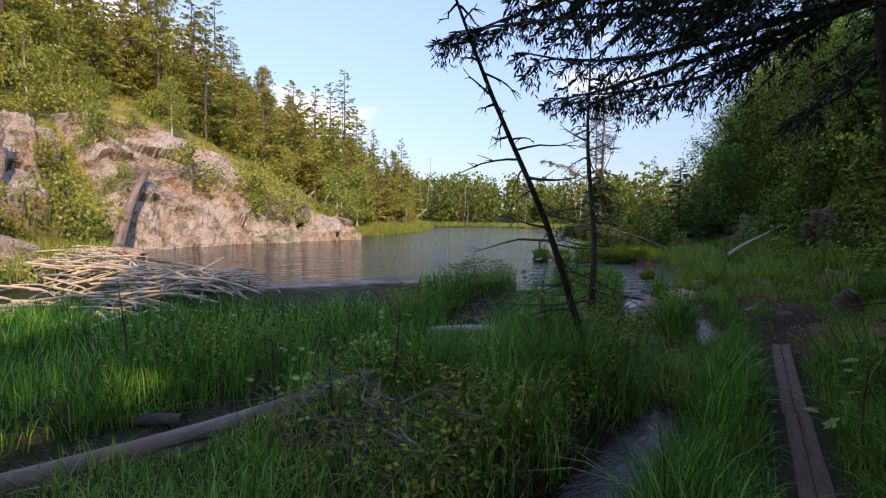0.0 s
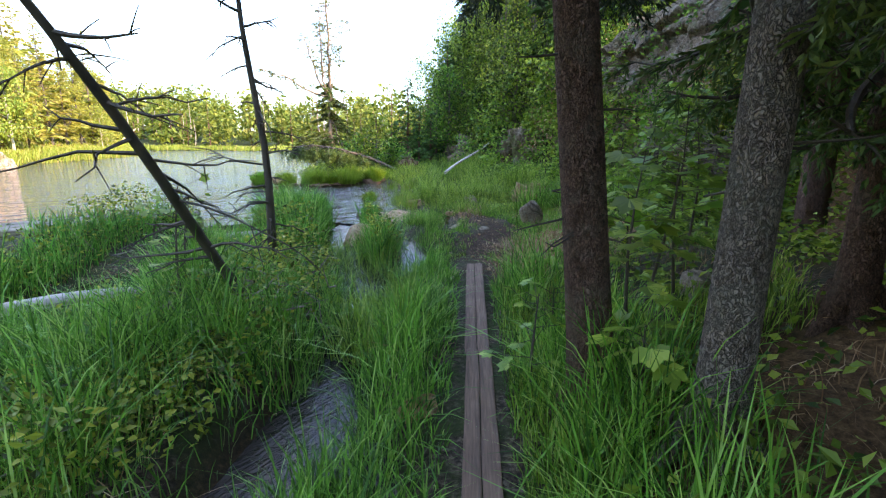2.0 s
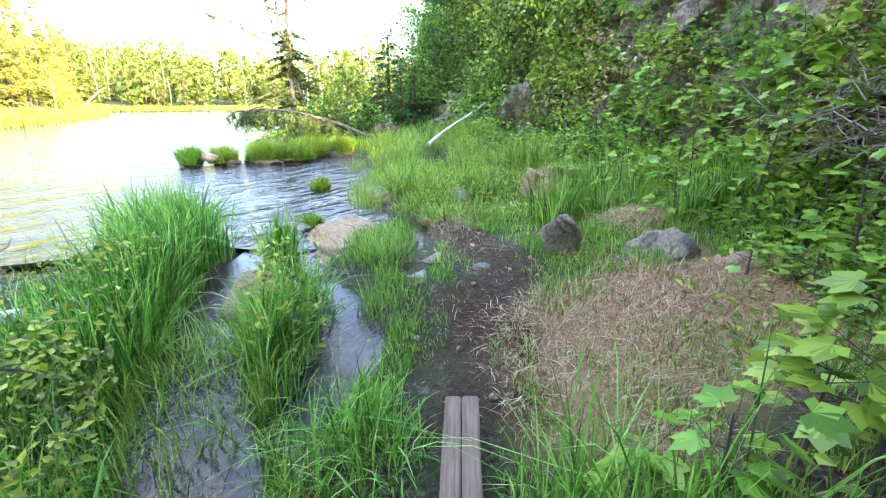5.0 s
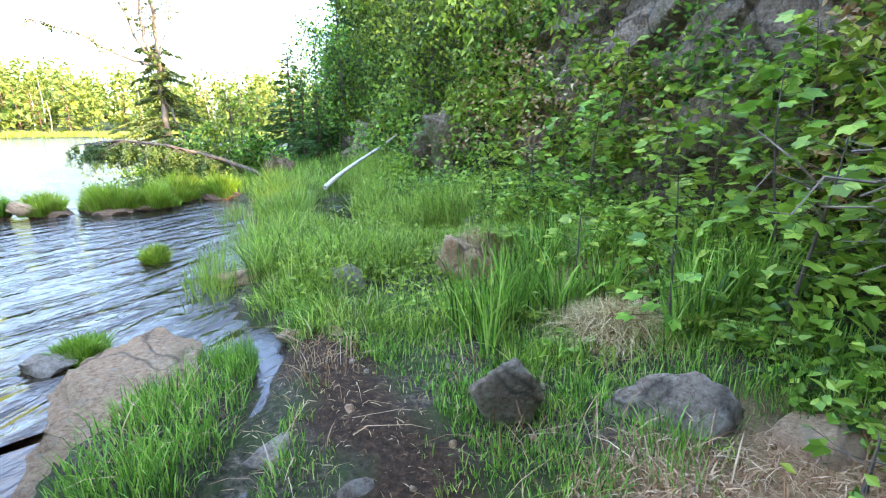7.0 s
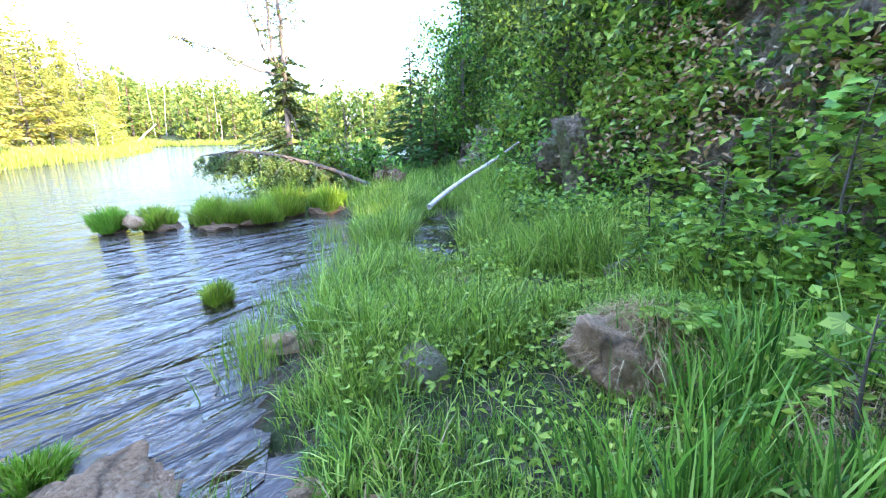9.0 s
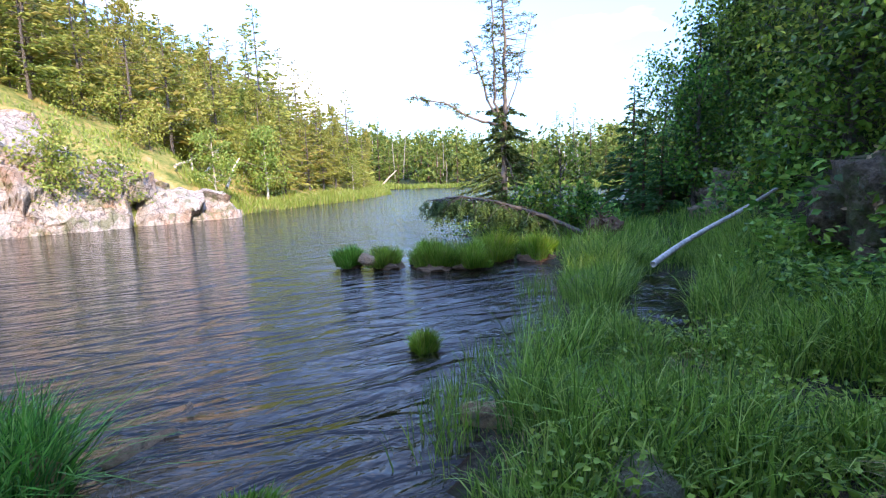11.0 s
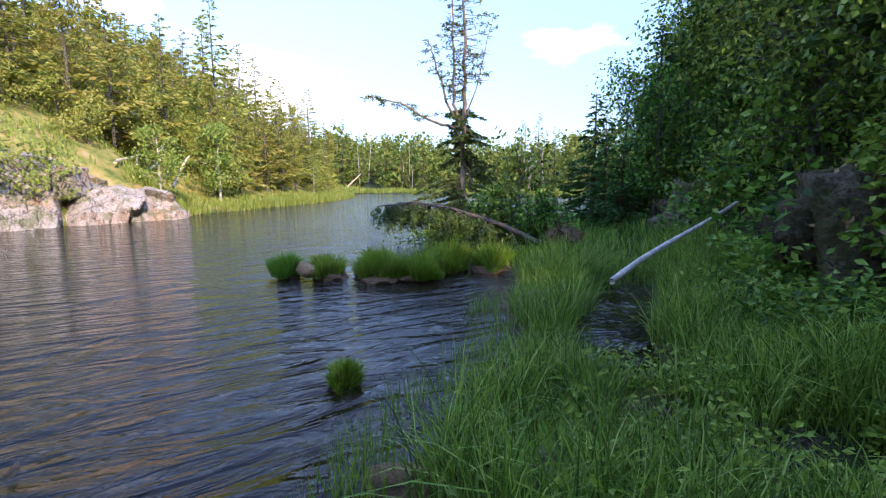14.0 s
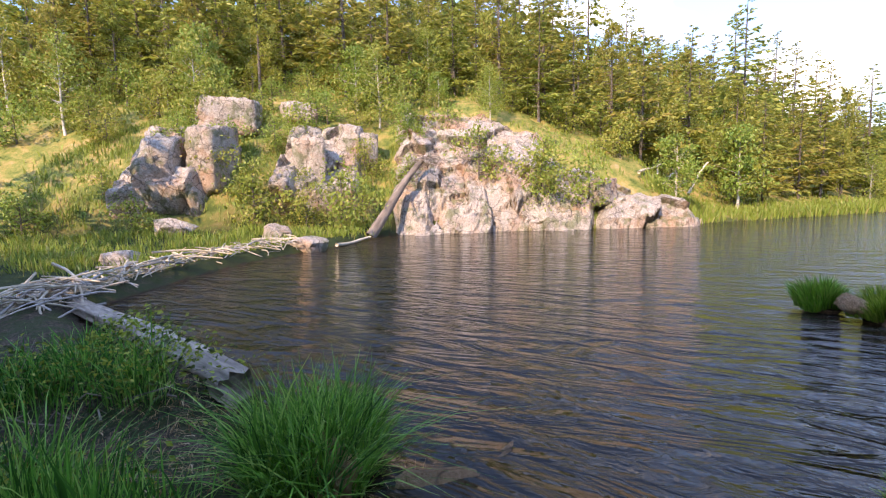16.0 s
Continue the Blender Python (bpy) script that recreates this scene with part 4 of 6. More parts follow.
# the wooded slope on the near side
near_leafy = [tree("birch_tree", leafy_parts(h, r, 200 + i, 38, 56, 0.15), "greybark", "leaf", "leafy green tree on the shaded slope", group="leafy trees of the wooded slope") for i, (h, r) in enumerate(((6.0, 1.7), (7.5, 1.9), (5.0, 1.5)))]
spots = scatter(50, -4, 14, 6.5, 46, lambda x, y: (2.4 if y < 16 else 0.8) < hs1(x, y) < 8.5 and not (y < 10 and hs1(x, y) < 3.2), 1.35)
spots.sort(key=lambda p: p[1])
sizes = [rng.uniform(0.8, 1.15) for _ in spots] + [0.8, 0.85, 0.75, 0.9, 0.7, 0.7, 0.8, 0.95]
spots += [(-1.6, 18.9), (0.7, 18.9), (0.9, 15.4), (-0.2, 20.4), (1.3, 13.6), (-2.9, 21.2), (-2.3, 20.0), (-1.2, 21.5)]
plant_trees(near_leafy, spots, sizes)
shrub = [tree("hazel_bush", leafy_parts(h, r, 210 + i, 26, 46, 0.115, 0.05, 0.025, 0.3), "greybark", "leaf", "dense green leafy shrub on the shaded slope", "bush", "shrubs of the wooded slope") for i, (h, r) in enumerate(((1.6, 0.8), (2.2, 0.9), (1.1, 0.7)))]
spots = scatter(80, -2, 10, 3.2, 26, lambda x, y: 0.3 < hs1(x, y) < 4.5 and math.hypot(x - 0.6, y - 4) > 2.6 and not (5.5 < y < 11 and hs1(x, y) > 0.2), 0.75) + [(-5.6, 16.7), (-4.9, 16.3), (-4.3, 15.9), (-3.5, 15.6), (-6.3, 17.0)]
plant_trees(shrub, spots, [rng.uniform(0.6, 1.15) for _ in spots])
near_fir = [tree("spruce_tree", conifer_parts(h, r, 220 + i, 0.04, 90, 16), "bark", "needle", "dark green spruce on the shaded slope", group="spruces of the wooded slope") for i, (h, r) in enumerate(((7.0, 1.6), (5.0, 1.3), (9.0, 1.9)))]
spots = [(-4.1, 22.0), (4.5, 19.5), (3.5, 24.5), (-3.1, 19.6), (-2.4, 18.6), (-1.8, 20.3), (1.3, 15.9), (1.2, 17.6), (2.6, 13.2)] + scatter(34, -6, 15, 11, 50, lambda x, y: 0.8 < hs1(x, y) < 9 and not (y < 11 and hs1(x, y) < 3.0), 1.6)
sizes = [0.72, 0.8, 0.9, 0.42, 0.5, 0.6, 0.5, 0.7, 0.6] + [rng.uniform(0.6, 1.0) for _ in spots[9:]]
# extra spruces added sunward, to keep direct sun off the path and mud
shade = [(5.2, 1.6), (6.0, 0.6), (6.6, 2.6), (5.5, 3.1), (7.4, 0.1), (7.3, 1.6), (6.0, -0.8), (8.2, -0.8), (7.8, 3.2), (9.0, 1.2), (4.9, 0.4), (4.6, -3.2), (5.6, -3.7), (6.7, -4.3), (7.9, -3.6)]
plant_trees(near_fir, spots + shade, sizes + [1.0 + 0.1 * (i % 3) for i in range(len(shade))])

# the wood beside and behind the path
tall = [tree("spruce_tree", conifer_parts(h, r, 240 + i, 0.35, 60, 13, trunk_r=0.16), "bark", "needle", "tall dark spruce in the wood beside the path", group="tall spruces of the wood") for i, (h, r) in enumerate(((13, 2.3), (11, 2.0)))]
# the scatter at x 5.5 to 15 is added to block sun from the foreground
spots = [(6.6, 2.2), (7.9, 1.2), (8.6, 3.2), (5.9, -1.4), (9.5, -0.6), (4.2, 1.8), (4.6, -2.2), (5.6, 0.2), (3.6, -4.6)] + scatter(20, 5.5, 15, -11, 4, lambda x, y: True, 1.7) + scatter(20, -16, 22, -26, 4, lambda x, y: (x > 3.6 or y < -9.5) and math.hypot(x - 0.5, y + 5.4) > 3.4, 2.2)
plant_trees(tall, spots, [rng.uniform(0.85, 1.15) for _ in spots])


def near_spruce(x, y, r0, seed, bark, label, boughs, h=11.0, lean=(0, 0)):
    q = np.random.default_rng(seed)
    top = tagged(empty("spruce_tree", x, y, land1(x, y) - 0.12), label, "tree")
    g = Geo()
    z = np.array([0, 0.08, 0.2, 0.45, 0.9, 2, 3.5, 6, h])
    rr = r0 * np.array([1.75, 1.45, 1.22, 1.08, 1.0, 0.95, 0.86, 0.62, 0.1])
    tube(g, np.column_stack([lean[0] * z, lean[1] * z, z]), rr, 24, r=q, rough=0.05)
    for k in range(6):
        a = k * 1.05 + q.random() * 0.5
        d = np.array([math.cos(a), math.sin(a), 0])
        tube(g, [d * r0 * 0.7 + [0, 0, 0.28], d * r0 * 1.7 + [0, 0, 0.10], d * r0 * 2.9 + [0, 0, -0.02]], [0.07, 0.055, 0.02], 6, r=q)
    part("trunk", g.mesh("trunk", M[bark], True), top)
    st = Geo()
    for k in range(14):
        a, zz, ln = q.random() * 6.28, q.uniform(1.0, 3.2), q.uniform(0.06, 0.32)
        d = np.array([math.cos(a), math.sin(a), q.uniform(-0.3, 0.1)])
        o = np.array([lean[0] * zz, lean[1] * zz, zz])
        tube(st, [o + d * r0 * 0.8, o + d * (r0 + ln * 0.6), o + d * (r0 + ln) + q.normal(0, 0.04, 3)], [0.007, 0.005, 0.002], 4, r=q)
    tagged(part("twig_cluster", st.mesh("twig_cluster", M["deadbark"]), top, "short dry dead twigs"), kind="stuff")
    for (az, zz, ln, dr) in boughs:
        wood, leaf = Geo(), Geo()
        bough(wood, leaf, np.array([lean[0] * zz, lean[1] * zz, zz]), az, ln, dr, q)
        b = part("bough", wood.mesh("bough", M["deadbark"]), top, "long drooping spruce bough")
        # high boughs get the needles coloured as in shade, lower ones the lit green
        part("needles", leaf.mesh("needles", M["shadeneedle" if zz > 3.05 else "needle"]), b)
    up = Geo()
    wood = Geo()
    for k in range(34):
        s = k / 34
        zz = 4.6 + (h - 4.6) * s
        if True:
            bough_simple(wood, up, np.array([lean[0] * zz, lean[1] * zz, zz]), q.random() * 6.28, 2.4 * (1 - s) ** 0.8 * q.uniform(0.7, 1.1) + 0.2, q)
    part("crown", up.mesh("crown", M["needle"]), top, "dark needled upper boughs")
    part("limbs", wood.mesh("limbs", M["deadbark"]), top)
    return top


def bough_simple(wood, leaf, o, a, ln, q, fine=1.0):
    u = np.linspace(0, 1, 5)
    d = np.array([math.cos(a), math.sin(a)])
    pts = np.stack([o[0] + d[0] * ln * u, o[1] + d[1] * ln * u, o[2] - 0.25 * ln * u ** 1.5], 1)
    tube(wood, pts, 0.02 * (1.1 - u), 4, False, r=q)
    k = int((14 + 22 * ln) / fine)
    t = q.uniform(0.1, 1, k)
    base = np.stack([np.interp(t, u, pts[:, c]) for c in range(3)], 1)
    ang = a + np.where(q.random(k) < 0.5, 1.0, -1.0) * q.uniform(0.3, 1.2, k)
    w = np.stack([np.cos(ang), np.sin(ang), q.uniform(-0.9, 0.1, k)], 1)
    cards(leaf, base, w, fine * q.uniform(0.25, 0.55, k) * (1.2 - 0.5 * t), 0.07 * fine ** 0.5, q)


def bough(wood, leaf, o, az, ln, drop, q):
    """A long bough: side twigs hang from it, each lined with short needle shoots."""
    a = radians(az)
    u = np.linspace(0, 1, 9)
    d = np.array([math.cos(a), math.sin(a)])
    n = np.array([-d[1], d[0]])
    sway = 0.08 * ln * np.sin(u * 5 + q.random() * 6)
    pts = np.stack([o[0] + d[0] * ln * u + n[0] * sway, o[1] + d[1] * ln * u + n[1] * sway, o[2] - drop * np.sin(u * 1.9) / 0.95 + 0.06 * u ** 3], 1)
    tube(wood, pts, 0.026 * (1.08 - u) + 0.003, 6, r=q)
    side = 1
    for t in np.arange(0.10, 1.0, 0.10 / max(ln, 1)):
        side = -side
        if q.random() < 0.12:
            continue
        b = np.array([np.interp(t, u, pts[:, c]) for c in range(3)])
        l2 = (0.62 * (1 - t) + 0.16) * q.uniform(0.6, 1.15)
        ang = a + side * q.uniform(0.45, 1.0)
        uu = np.linspace(0, 1, 5)
        tw = np.stack([b[0] + np.cos(ang) * l2 * uu, b[1] + np.sin(ang) * l2 * uu, b[2] - q.uniform(0.25, 0.75) * l2 * uu ** 1.3], 1)
        tube(wood, tw, 0.005 * (1.1 - uu) + 0.0015, 4, False, r=q)
        k = int(12 + l2 * 70)
        s = q.uniform(0.15, 1, k)
        base = np.stack([np.interp(s, uu, tw[:, c]) for c in range(3)], 1)
        dd = np.stack([np.cos(ang + q.uniform(-1.2, 1.2, k)), np.sin(ang + q.uniform(-1.2, 1.2, k)), q.uniform(-1.0, 0.2, k)], 1)
        cards(leaf, base, dd, q.uniform(0.05, 0.12, k), 0.018, q)
        m = 5
        hang = base[q.integers(0, k, m)]
        for hb in hang:
            l3 = q.uniform(0.08, 0.22)
            j = 6
            tt = q.random(j)
            hp = hb + np.array([q.normal() * 0.03, q.normal() * 0.03, -1]) * l3 * tt[:, None]
            cards(leaf, hp, np.column_stack([q.normal(0, 0.6, j), q.normal(0, 0.6, j), -np.ones(j)]), 0.06, 0.014, q)


near_spruce(1.31, -1.22, 0.118, 301, "bark", "reddish-brown scaly spruce trunk close beside the plank path",
            [(186, 3.7, 3.5, 0.25), (198, 3.45, 3.0, 0.3), (172, 3.3, 2.2, 0.5), (212, 3.15, 2.4, 0.35), (180, 3.2, 2.5, 0.4), (222, 3.5, 2.6, 0.5), (100, 3.3, 1.9, 0.6), (60, 3.1, 1.6, 0.5)], lean=(-0.11, 0.02))
near_spruce(1.69, -1.80, 0.098, 302, "greybark", "lichen-grey spruce trunk with roots in dry leaves",
            [(200, 3.3, 2.6, 0.5), (235, 3.1, 2.2, 0.5), (20, 2.4, 1.6, 0.5), (330, 2.6, 1.8, 0.5), (60, 2.2, 1.8, 0.6)], lean=(0.01, 0.0))
near_spruce(2.75, -0.95, 0.09, 303, "bark", "dark spruce trunk further into the wood", [(60, 2.4, 1.8, 0.6), (140, 2.2, 1.5, 0.6), (300, 2.0, 1.6, 0.6), (190, 2.7, 1.4, 0.5), (220, 1.5, 1.0, 0.4), (250, 1.9, 1.2, 0.4), (170, 1.7, 1.1, 0.4), (280, 2.3, 1.4, 0.4), (200, 2.1, 1.1, 0.5)])
near_spruce(2.95, -2.1, 0.14, 304, "greybark", "dark lichened spruce trunk in the wood", [(90, 2.0, 1.6, 0.6), (200, 2.3, 1.7, 0.6), (330, 2.0, 1.6, 0.6), (240, 1.6, 1.3, 0.4), (180, 1.9, 1.3, 0.4), (270, 2.5, 1.6, 0.5), (220, 2.9, 1.7, 0.5)])
near_spruce(2.1, -4.4, 0.15, 305, "bark", "tall spruce behind the start of the path", [(160, 3.4, 2.6, 0.5), (190, 3.7, 2.8, 0.4), (120, 3.2, 2.4, 0.5)])


def dead_tree(name, foot, top_at, r0, seed, label, bark, n, reach, first=0.15):
    """A bare dead tree, straight from foot to top, with thin broken branches."""
    q = np.random.default_rng(seed)
    foot, top_at = np.array(foot, float), np.array(top_at, float)
    ob = tagged(empty(name, *foot), label, "dead tree")
    u = np.linspace(0, 1, 12)
    L = np.linalg.norm(top_at - foot)
    wob = np.column_stack([0.012 * L * np.sin(u * 7 + seed), 0.012 * L * np.sin(u * 5 + 2 * seed), np.zeros(12)]) * np.sin(u * np.pi)[:, None]
    pts = (top_at - foot) * u[:, None] + wob
    g = Geo()
    tube(g, pts, r0 * (1 - u) ** 0.9 + 0.005, 10, rough=0.12, r=q)
    part("trunk", g.mesh("trunk", M[bark], True), ob)
    for k in range(n):
        s = first + (0.97 - first) * (k + q.random()) / n
        o = np.array([np.interp(s, u, pts[:, c]) for c in range(3)])
        a = q.random() * 6.28
        ln = reach * (1.1 - s) * q.uniform(0.35, 1.15)
        d = np.array([math.cos(a), math.sin(a), q.uniform(-0.35, 0.35)])
        w = np.linspace(0, 1, 6)
        sag = -0.28 * ln * w ** 2 if q.random() < 0.7 else 0.2 * ln * w ** 2
        bp = o + d * ln * w[:, None] + np.column_stack([np.zeros(6), np.zeros(6), sag]) + q.normal(0, 0.012, (6, 3)) * w[:, None]
        b = Geo()
        tube(b, bp, 0.010 * (1.08 - w) * (0.6 + 0.6 * q.random()) + 0.0025, 4, r=q)
        for _ in range(int(q.integers(2, 6))):
            t = q.uniform(0.25, 0.95)
            o2 = np.array([np.interp(t, w, bp[:, c]) for c in range(3)])
            d2 = unit(d + q.normal(0, 0.6, 3))
            l2 = ln * q.uniform(0.12, 0.4)
            tube(b, [o2, o2 + d2 * l2 * 0.5 + [0, 0, -0.02], o2 + d2 * l2 + [0, 0, -0.05]], [0.005, 0.0035, 0.002], 4, False, r=q)
        part("branch", b.mesh("branch", M[bark]), ob)
    return ob


dead_tree("leaning_dead_tree", (-1.29, 0.02, -0.2), (-1.62, -2.78, 3.5), 0.040, 401, "slim dead tree leaning far over the grass, bare twigs", "deadbark", 40, 1.1, 0.18)
dead_tree("dead_snag", (-1.67, 1.0, -0.15), (-1.63, 0.54, 3.9), 0.045, 402, "upright dead spruce pole with thin drooping twigs at the water's edge", "deadbark", 42, 0.85, 0.12)


# the half-bare pine on the point, the fallen tree and its roots
def point_pine():
    q = np.random.default_rng(410)
    ob = tagged(empty("pine_tree", -6.75, 17.2, 0.15), "tall half-bare conifer with several stems and bare limbs on the point", "tree")
    east = unit(np.array([0.86, 0.50, 0.0]))
    up = np.array([0, 0, 1.0])
    g, tw, leaf, low, g3 = Geo(), Geo(), Geo(), Geo(), Geo()

    def limb(pts, r0, r1, into):
        pts = np.array([east * a + up * z + np.array([0, 1, 0]) * d for a, d, z in pts])
        u = np.linspace(0, len(pts) - 1, 4 * len(pts))
        fine = np.stack([np.interp(u, np.arange(len(pts)), pts[:, c]) for c in range(3)], 1)
        fine += q.normal(0, 0.018, fine.shape)
        tube(into, fine, np.linspace(r0, r1, len(fine)), 7, r=q)
        return fine

    stems = [limb([(0, 0, 0), (0.02, 0.05, 1.6), (0.0, 0.1, 3.3), (0.05, 0.1, 5.2), (0.0, 0.1, 7.9)], 0.12, 0.025, g),
             limb([(0.0, 0, 3.2), (-0.45, 0.05, 4.0), (-0.85, 0.1, 5.2), (-1.0, 0.1, 5.8)], 0.05, 0.012, g),
             limb([(0.0, 0, 3.3), (-0.25, 0.0, 3.9), (-0.22, 0.0, 5.2), (-0.28, 0, 6.9)], 0.055, 0.02, g),
             limb([(0.05, 0, 3.4), (0.45, 0.1, 4.6), (0.85, 0.1, 6.5)], 0.025, 0.008, g),
             limb([(-0.05, 0, 3.2), (-0.9, -0.1, 3.45), (-1.7, -0.2, 3.95), (-2.6, -0.3, 4.15)], 0.05, 0.012, g),
             limb([(0.05, 0, 2.3), (0.5, -0.2, 1.4), (0.9, -0.4, 0.5)], 0.04, 0.015, g)]
    part("trunk", g.mesh("trunk", M["snagwood"], True), ob, "grey bare trunk with forked limbs")
    for si, n, lo, ln0 in ((0, 95, 0.66, 0.95), (1, 26, 0.3, 0.5), (2, 60, 0.35, 0.4), (3, 16, 0.4, 0.35), (4, 34, 0.35, 0.55), (0, 16, 0.42, 0.5)):
        st = stems[si]
        for k in range(n):
            s = lo + (1 - lo) * q.random()
            o = np.array([np.interp(s, np.linspace(0, 1, len(st)), st[:, c]) for c in range(3)])
            a = q.random() * 6.28
            ln = ln0 * q.uniform(0.35, 1.15) * (1.25 - 0.5 * s)
            d = np.array([math.cos(a), math.sin(a), q.uniform(-0.25, 0.3)])
            w = np.linspace(0, 1, 4)[:, None]
            pts = o + d * ln * w + up * 0.14 * ln * (w ** 2 - w * 1.1)
            tube(tw, pts, [0.014, 0.010, 0.006, 0.003], 4, False, r=q)
            if q.random() < 0.2:
                continue
            m = int(10 + 26 * ln)
            t = q.uniform(0.45, 1.05, m)
            base = np.stack([np.interp(t, w[:, 0], pts[:, c]) for c in range(3)], 1) + q.normal(0, 0.025, (m, 3))
            cards(leaf, base, q.normal(size=(m, 3)) * [1, 1, 0.6] + d * 0.8, q.uniform(0.06, 0.14, m), 0.03, q)
    tagged(part("twig_cluster", tw.mesh("twig_cluster", M["snagwood"]), ob), kind="stuff")
    part("needles", leaf.mesh("needles", M["oliveneedle"]), ob, "sparse olive needle tufts")
    for k in range(90):
        z = 0.3 + 3.5 * q.random()
        bough_simple(g3, low, np.array([0, 0.03 * z, z]), q.random() * 6.28, (1.65 - 0.3 * z) * q.uniform(0.3, 1.25) + 0.12, q, 0.5)
    part("lower_foliage", low.mesh("lower_foliage", M["oliveneedle"]), ob, "greener lower boughs")
    tagged(part("lower_limbs", g3.mesh("lower_limbs", M["deadbark"]), ob), kind="stuff")


point_pine()


def fallen_tree():
    q = np.random.default_rng(420)
    ob = tagged(empty("fallen_tree", -3.0, 15.0, 0.2), "fallen conifer reaching over the water, twigs still green", "fallen tree")
    g, leaf = Geo(), Geo()
    pts = np.array([(0, 0, 0.05), (-1.2, -0.3, 0.6), (-2.4, -0.5, 0.95), (-3.4, -0.7, 1.1), (-4.3, -0.9, 1.0)])
    tube(g, pts, [0.07, 0.055, 0.04, 0.028, 0.012], 8, r=q)
    for k in range(70):
        s = 0.22 + 0.78 * (k + q.random()) / 70
        o = np.array([np.interp(s, np.linspace(0, 1, 5), pts[:, c]) for c in range(3)])
        a, ln = q.random() * 6.28, q.uniform(0.35, 1.0) * (1.2 - 0.5 * s)
        w = np.linspace(0, 1, 5)[:, None]
        d = np.array([math.cos(a), math.sin(a), q.uniform(-0.3, 0.35)])
        lp = o + d * ln * w - np.array([0, 0, 0.55]) * ln * w ** 2
        tube(g, lp, [0.016, 0.012, 0.009, 0.006, 0.003], 4, False, r=q)
        for _ in range(int(5 + 11 * ln)):
            t = q.uniform(0.25, 1)
            b = np.array([np.interp(t, w[:, 0], lp[:, c]) for c in range(3)])
            hang = q.uniform(0.12, 0.42)
            m = 16
            tt = q.random(m)[:, None]
            sway = q.normal(0, 0.25, 3) * [1, 1, 0]
            c = b + (sway + [0, 0, -1]) * hang * tt
            cards(leaf, c, q.normal(size=(m, 3)) * [0.8, 0.8, 0.4] + [0, 0, -0.7], q.uniform(0.06, 0.13, m), 0.034, q)
    part("trunk", g.mesh("trunk", M["deadbark"], True), ob)
    part("foliage", leaf.mesh("foliage", M["needle"]), ob, "dull green drooping sprays")
    r = np.random.default_rng(5)
    rb = Geo()
    for p in r.normal(0, 0.17, (70, 3)):
        d = unit(r.normal(size=3))
        tube(rb, [p, p + d * 0.16 + [0, 0, 0.03], p + d * 0.32], [0.02, 0.014, 0.005], 4, r=r)
    ob2 = tagged(empty("root_plate", -2.75, 14.8, 0.55), "dark upturned root mass of a fallen tree", "roots")
    part("soil", rock_mesh("soil", (0.75, 0.5, 0.65), 9, "root", sub=3, rough=0.3), ob2)
    tagged(part("root_tangle", rb.mesh("root_tangle", M["root"]), ob2), kind="stuff")


fallen_tree()


# ---- logs and the beaver dam ----
def log(name, a, b, ra, rb, seed, mat, label, category="log", sides=14, rough=0.14, bow=0.03, group=""):
    q = np.random.default_rng(seed)
    a, b = np.array(a, float), np.array(b, float)
    n = 14
    u = np.linspace(0, 1, n)
    L = np.linalg.norm(b - a)
    ob = new(name)
    d = unit(b - a)
    rot = Vector(d).to_track_quat("Z", "Y").to_matrix().to_4x4()
    pts = np.column_stack([bow * L * np.sin(u * 3.1), 0.5 * bow * L * np.sin(u * 5 + seed), u * L])
    g = Geo()
    tube(g, pts, ra + (rb - ra) * u, sides, rough=0.0, r=q)
    v = g.v[0][: n * sides].reshape(n, sides, 3)
    ridge = 1 + rough * (q.random(sides)[None, :] - 0.5) + rough * 0.5 * (q.random((n, sides)) - 0.5)
    v[:] = pts[:, None] + (v - pts[:, None]) * ridge[..., None]
    v[-1, :, 2] += rough * 0.6 * L * 0.1 * (q.random(sides) - 0.5)
    me = g.mesh(name, M[mat], True)
    bpy.data.objects.remove(ob)
    ob = new(name, me)
    ob.matrix_basis = Matrix.Translation(Vector(a)) @ rot
    return tagged(ob, label, category, group)


log("birch_log", (-0.88, 11.0, 0.48), (0.40, 14.2, 1.45), 0.045, 0.026, 1, "birch", "slim white birch trunk propped up on the grassy bank", bow=0.02)
log("fallen_log", (-3.4, -5.3, -0.20), (-2.85, -2.1, -0.12), 0.085, 0.06, 2, "snagwood", "long brown-grey log lying in the wet grass")
log("fallen_log", (-5.2, -4.6, -0.36), (-3.7, -3.55, -0.3), 0.06, 0.05, 3, "deadbark", "short dark log half in the mud")
log("fallen_log", (-3.3, -0.6, 0.02), (-1.75, 0.35, 0.02), 0.06, 0.05, 6, "grey", "grey log lying through tall grass by the leaning tree")
log("driftwood_log", (-2.95, 1.9, 0.10), (-2.15, 2.3, 0.2), 0.07, 0.05, 7, "grey", "short weathered driftwood log on the dam")
log("dam_log", (-8.4, -1.5, 0.12), (-4.15, 3.42, 0.08), 0.13, 0.17, 4, "drift", "long weathered grey log along the dam, splintered end", rough=0.42, sides=22, bow=0.012)
log("branch_piece", (-4.6, 2.3, -0.05), (-4.1, 2.65, -0.05), 0.035, 0.03, 8, "grey", "short broken branch in the mud")
log("shore_log", (-17.5, 1.35, 0.08), (-20.2, 2.2, 0.10), 0.07, 0.05, 9, "pale", "pale bare log along the sunny waterline")
log("dead_tree", (-21.1, 2.0, 0.1), (-23.9, 4.4, 3.6), 0.25, 0.12, 10, "snagwood", "weathered grey dead trunk leaning against the cliff", rough=0.3)
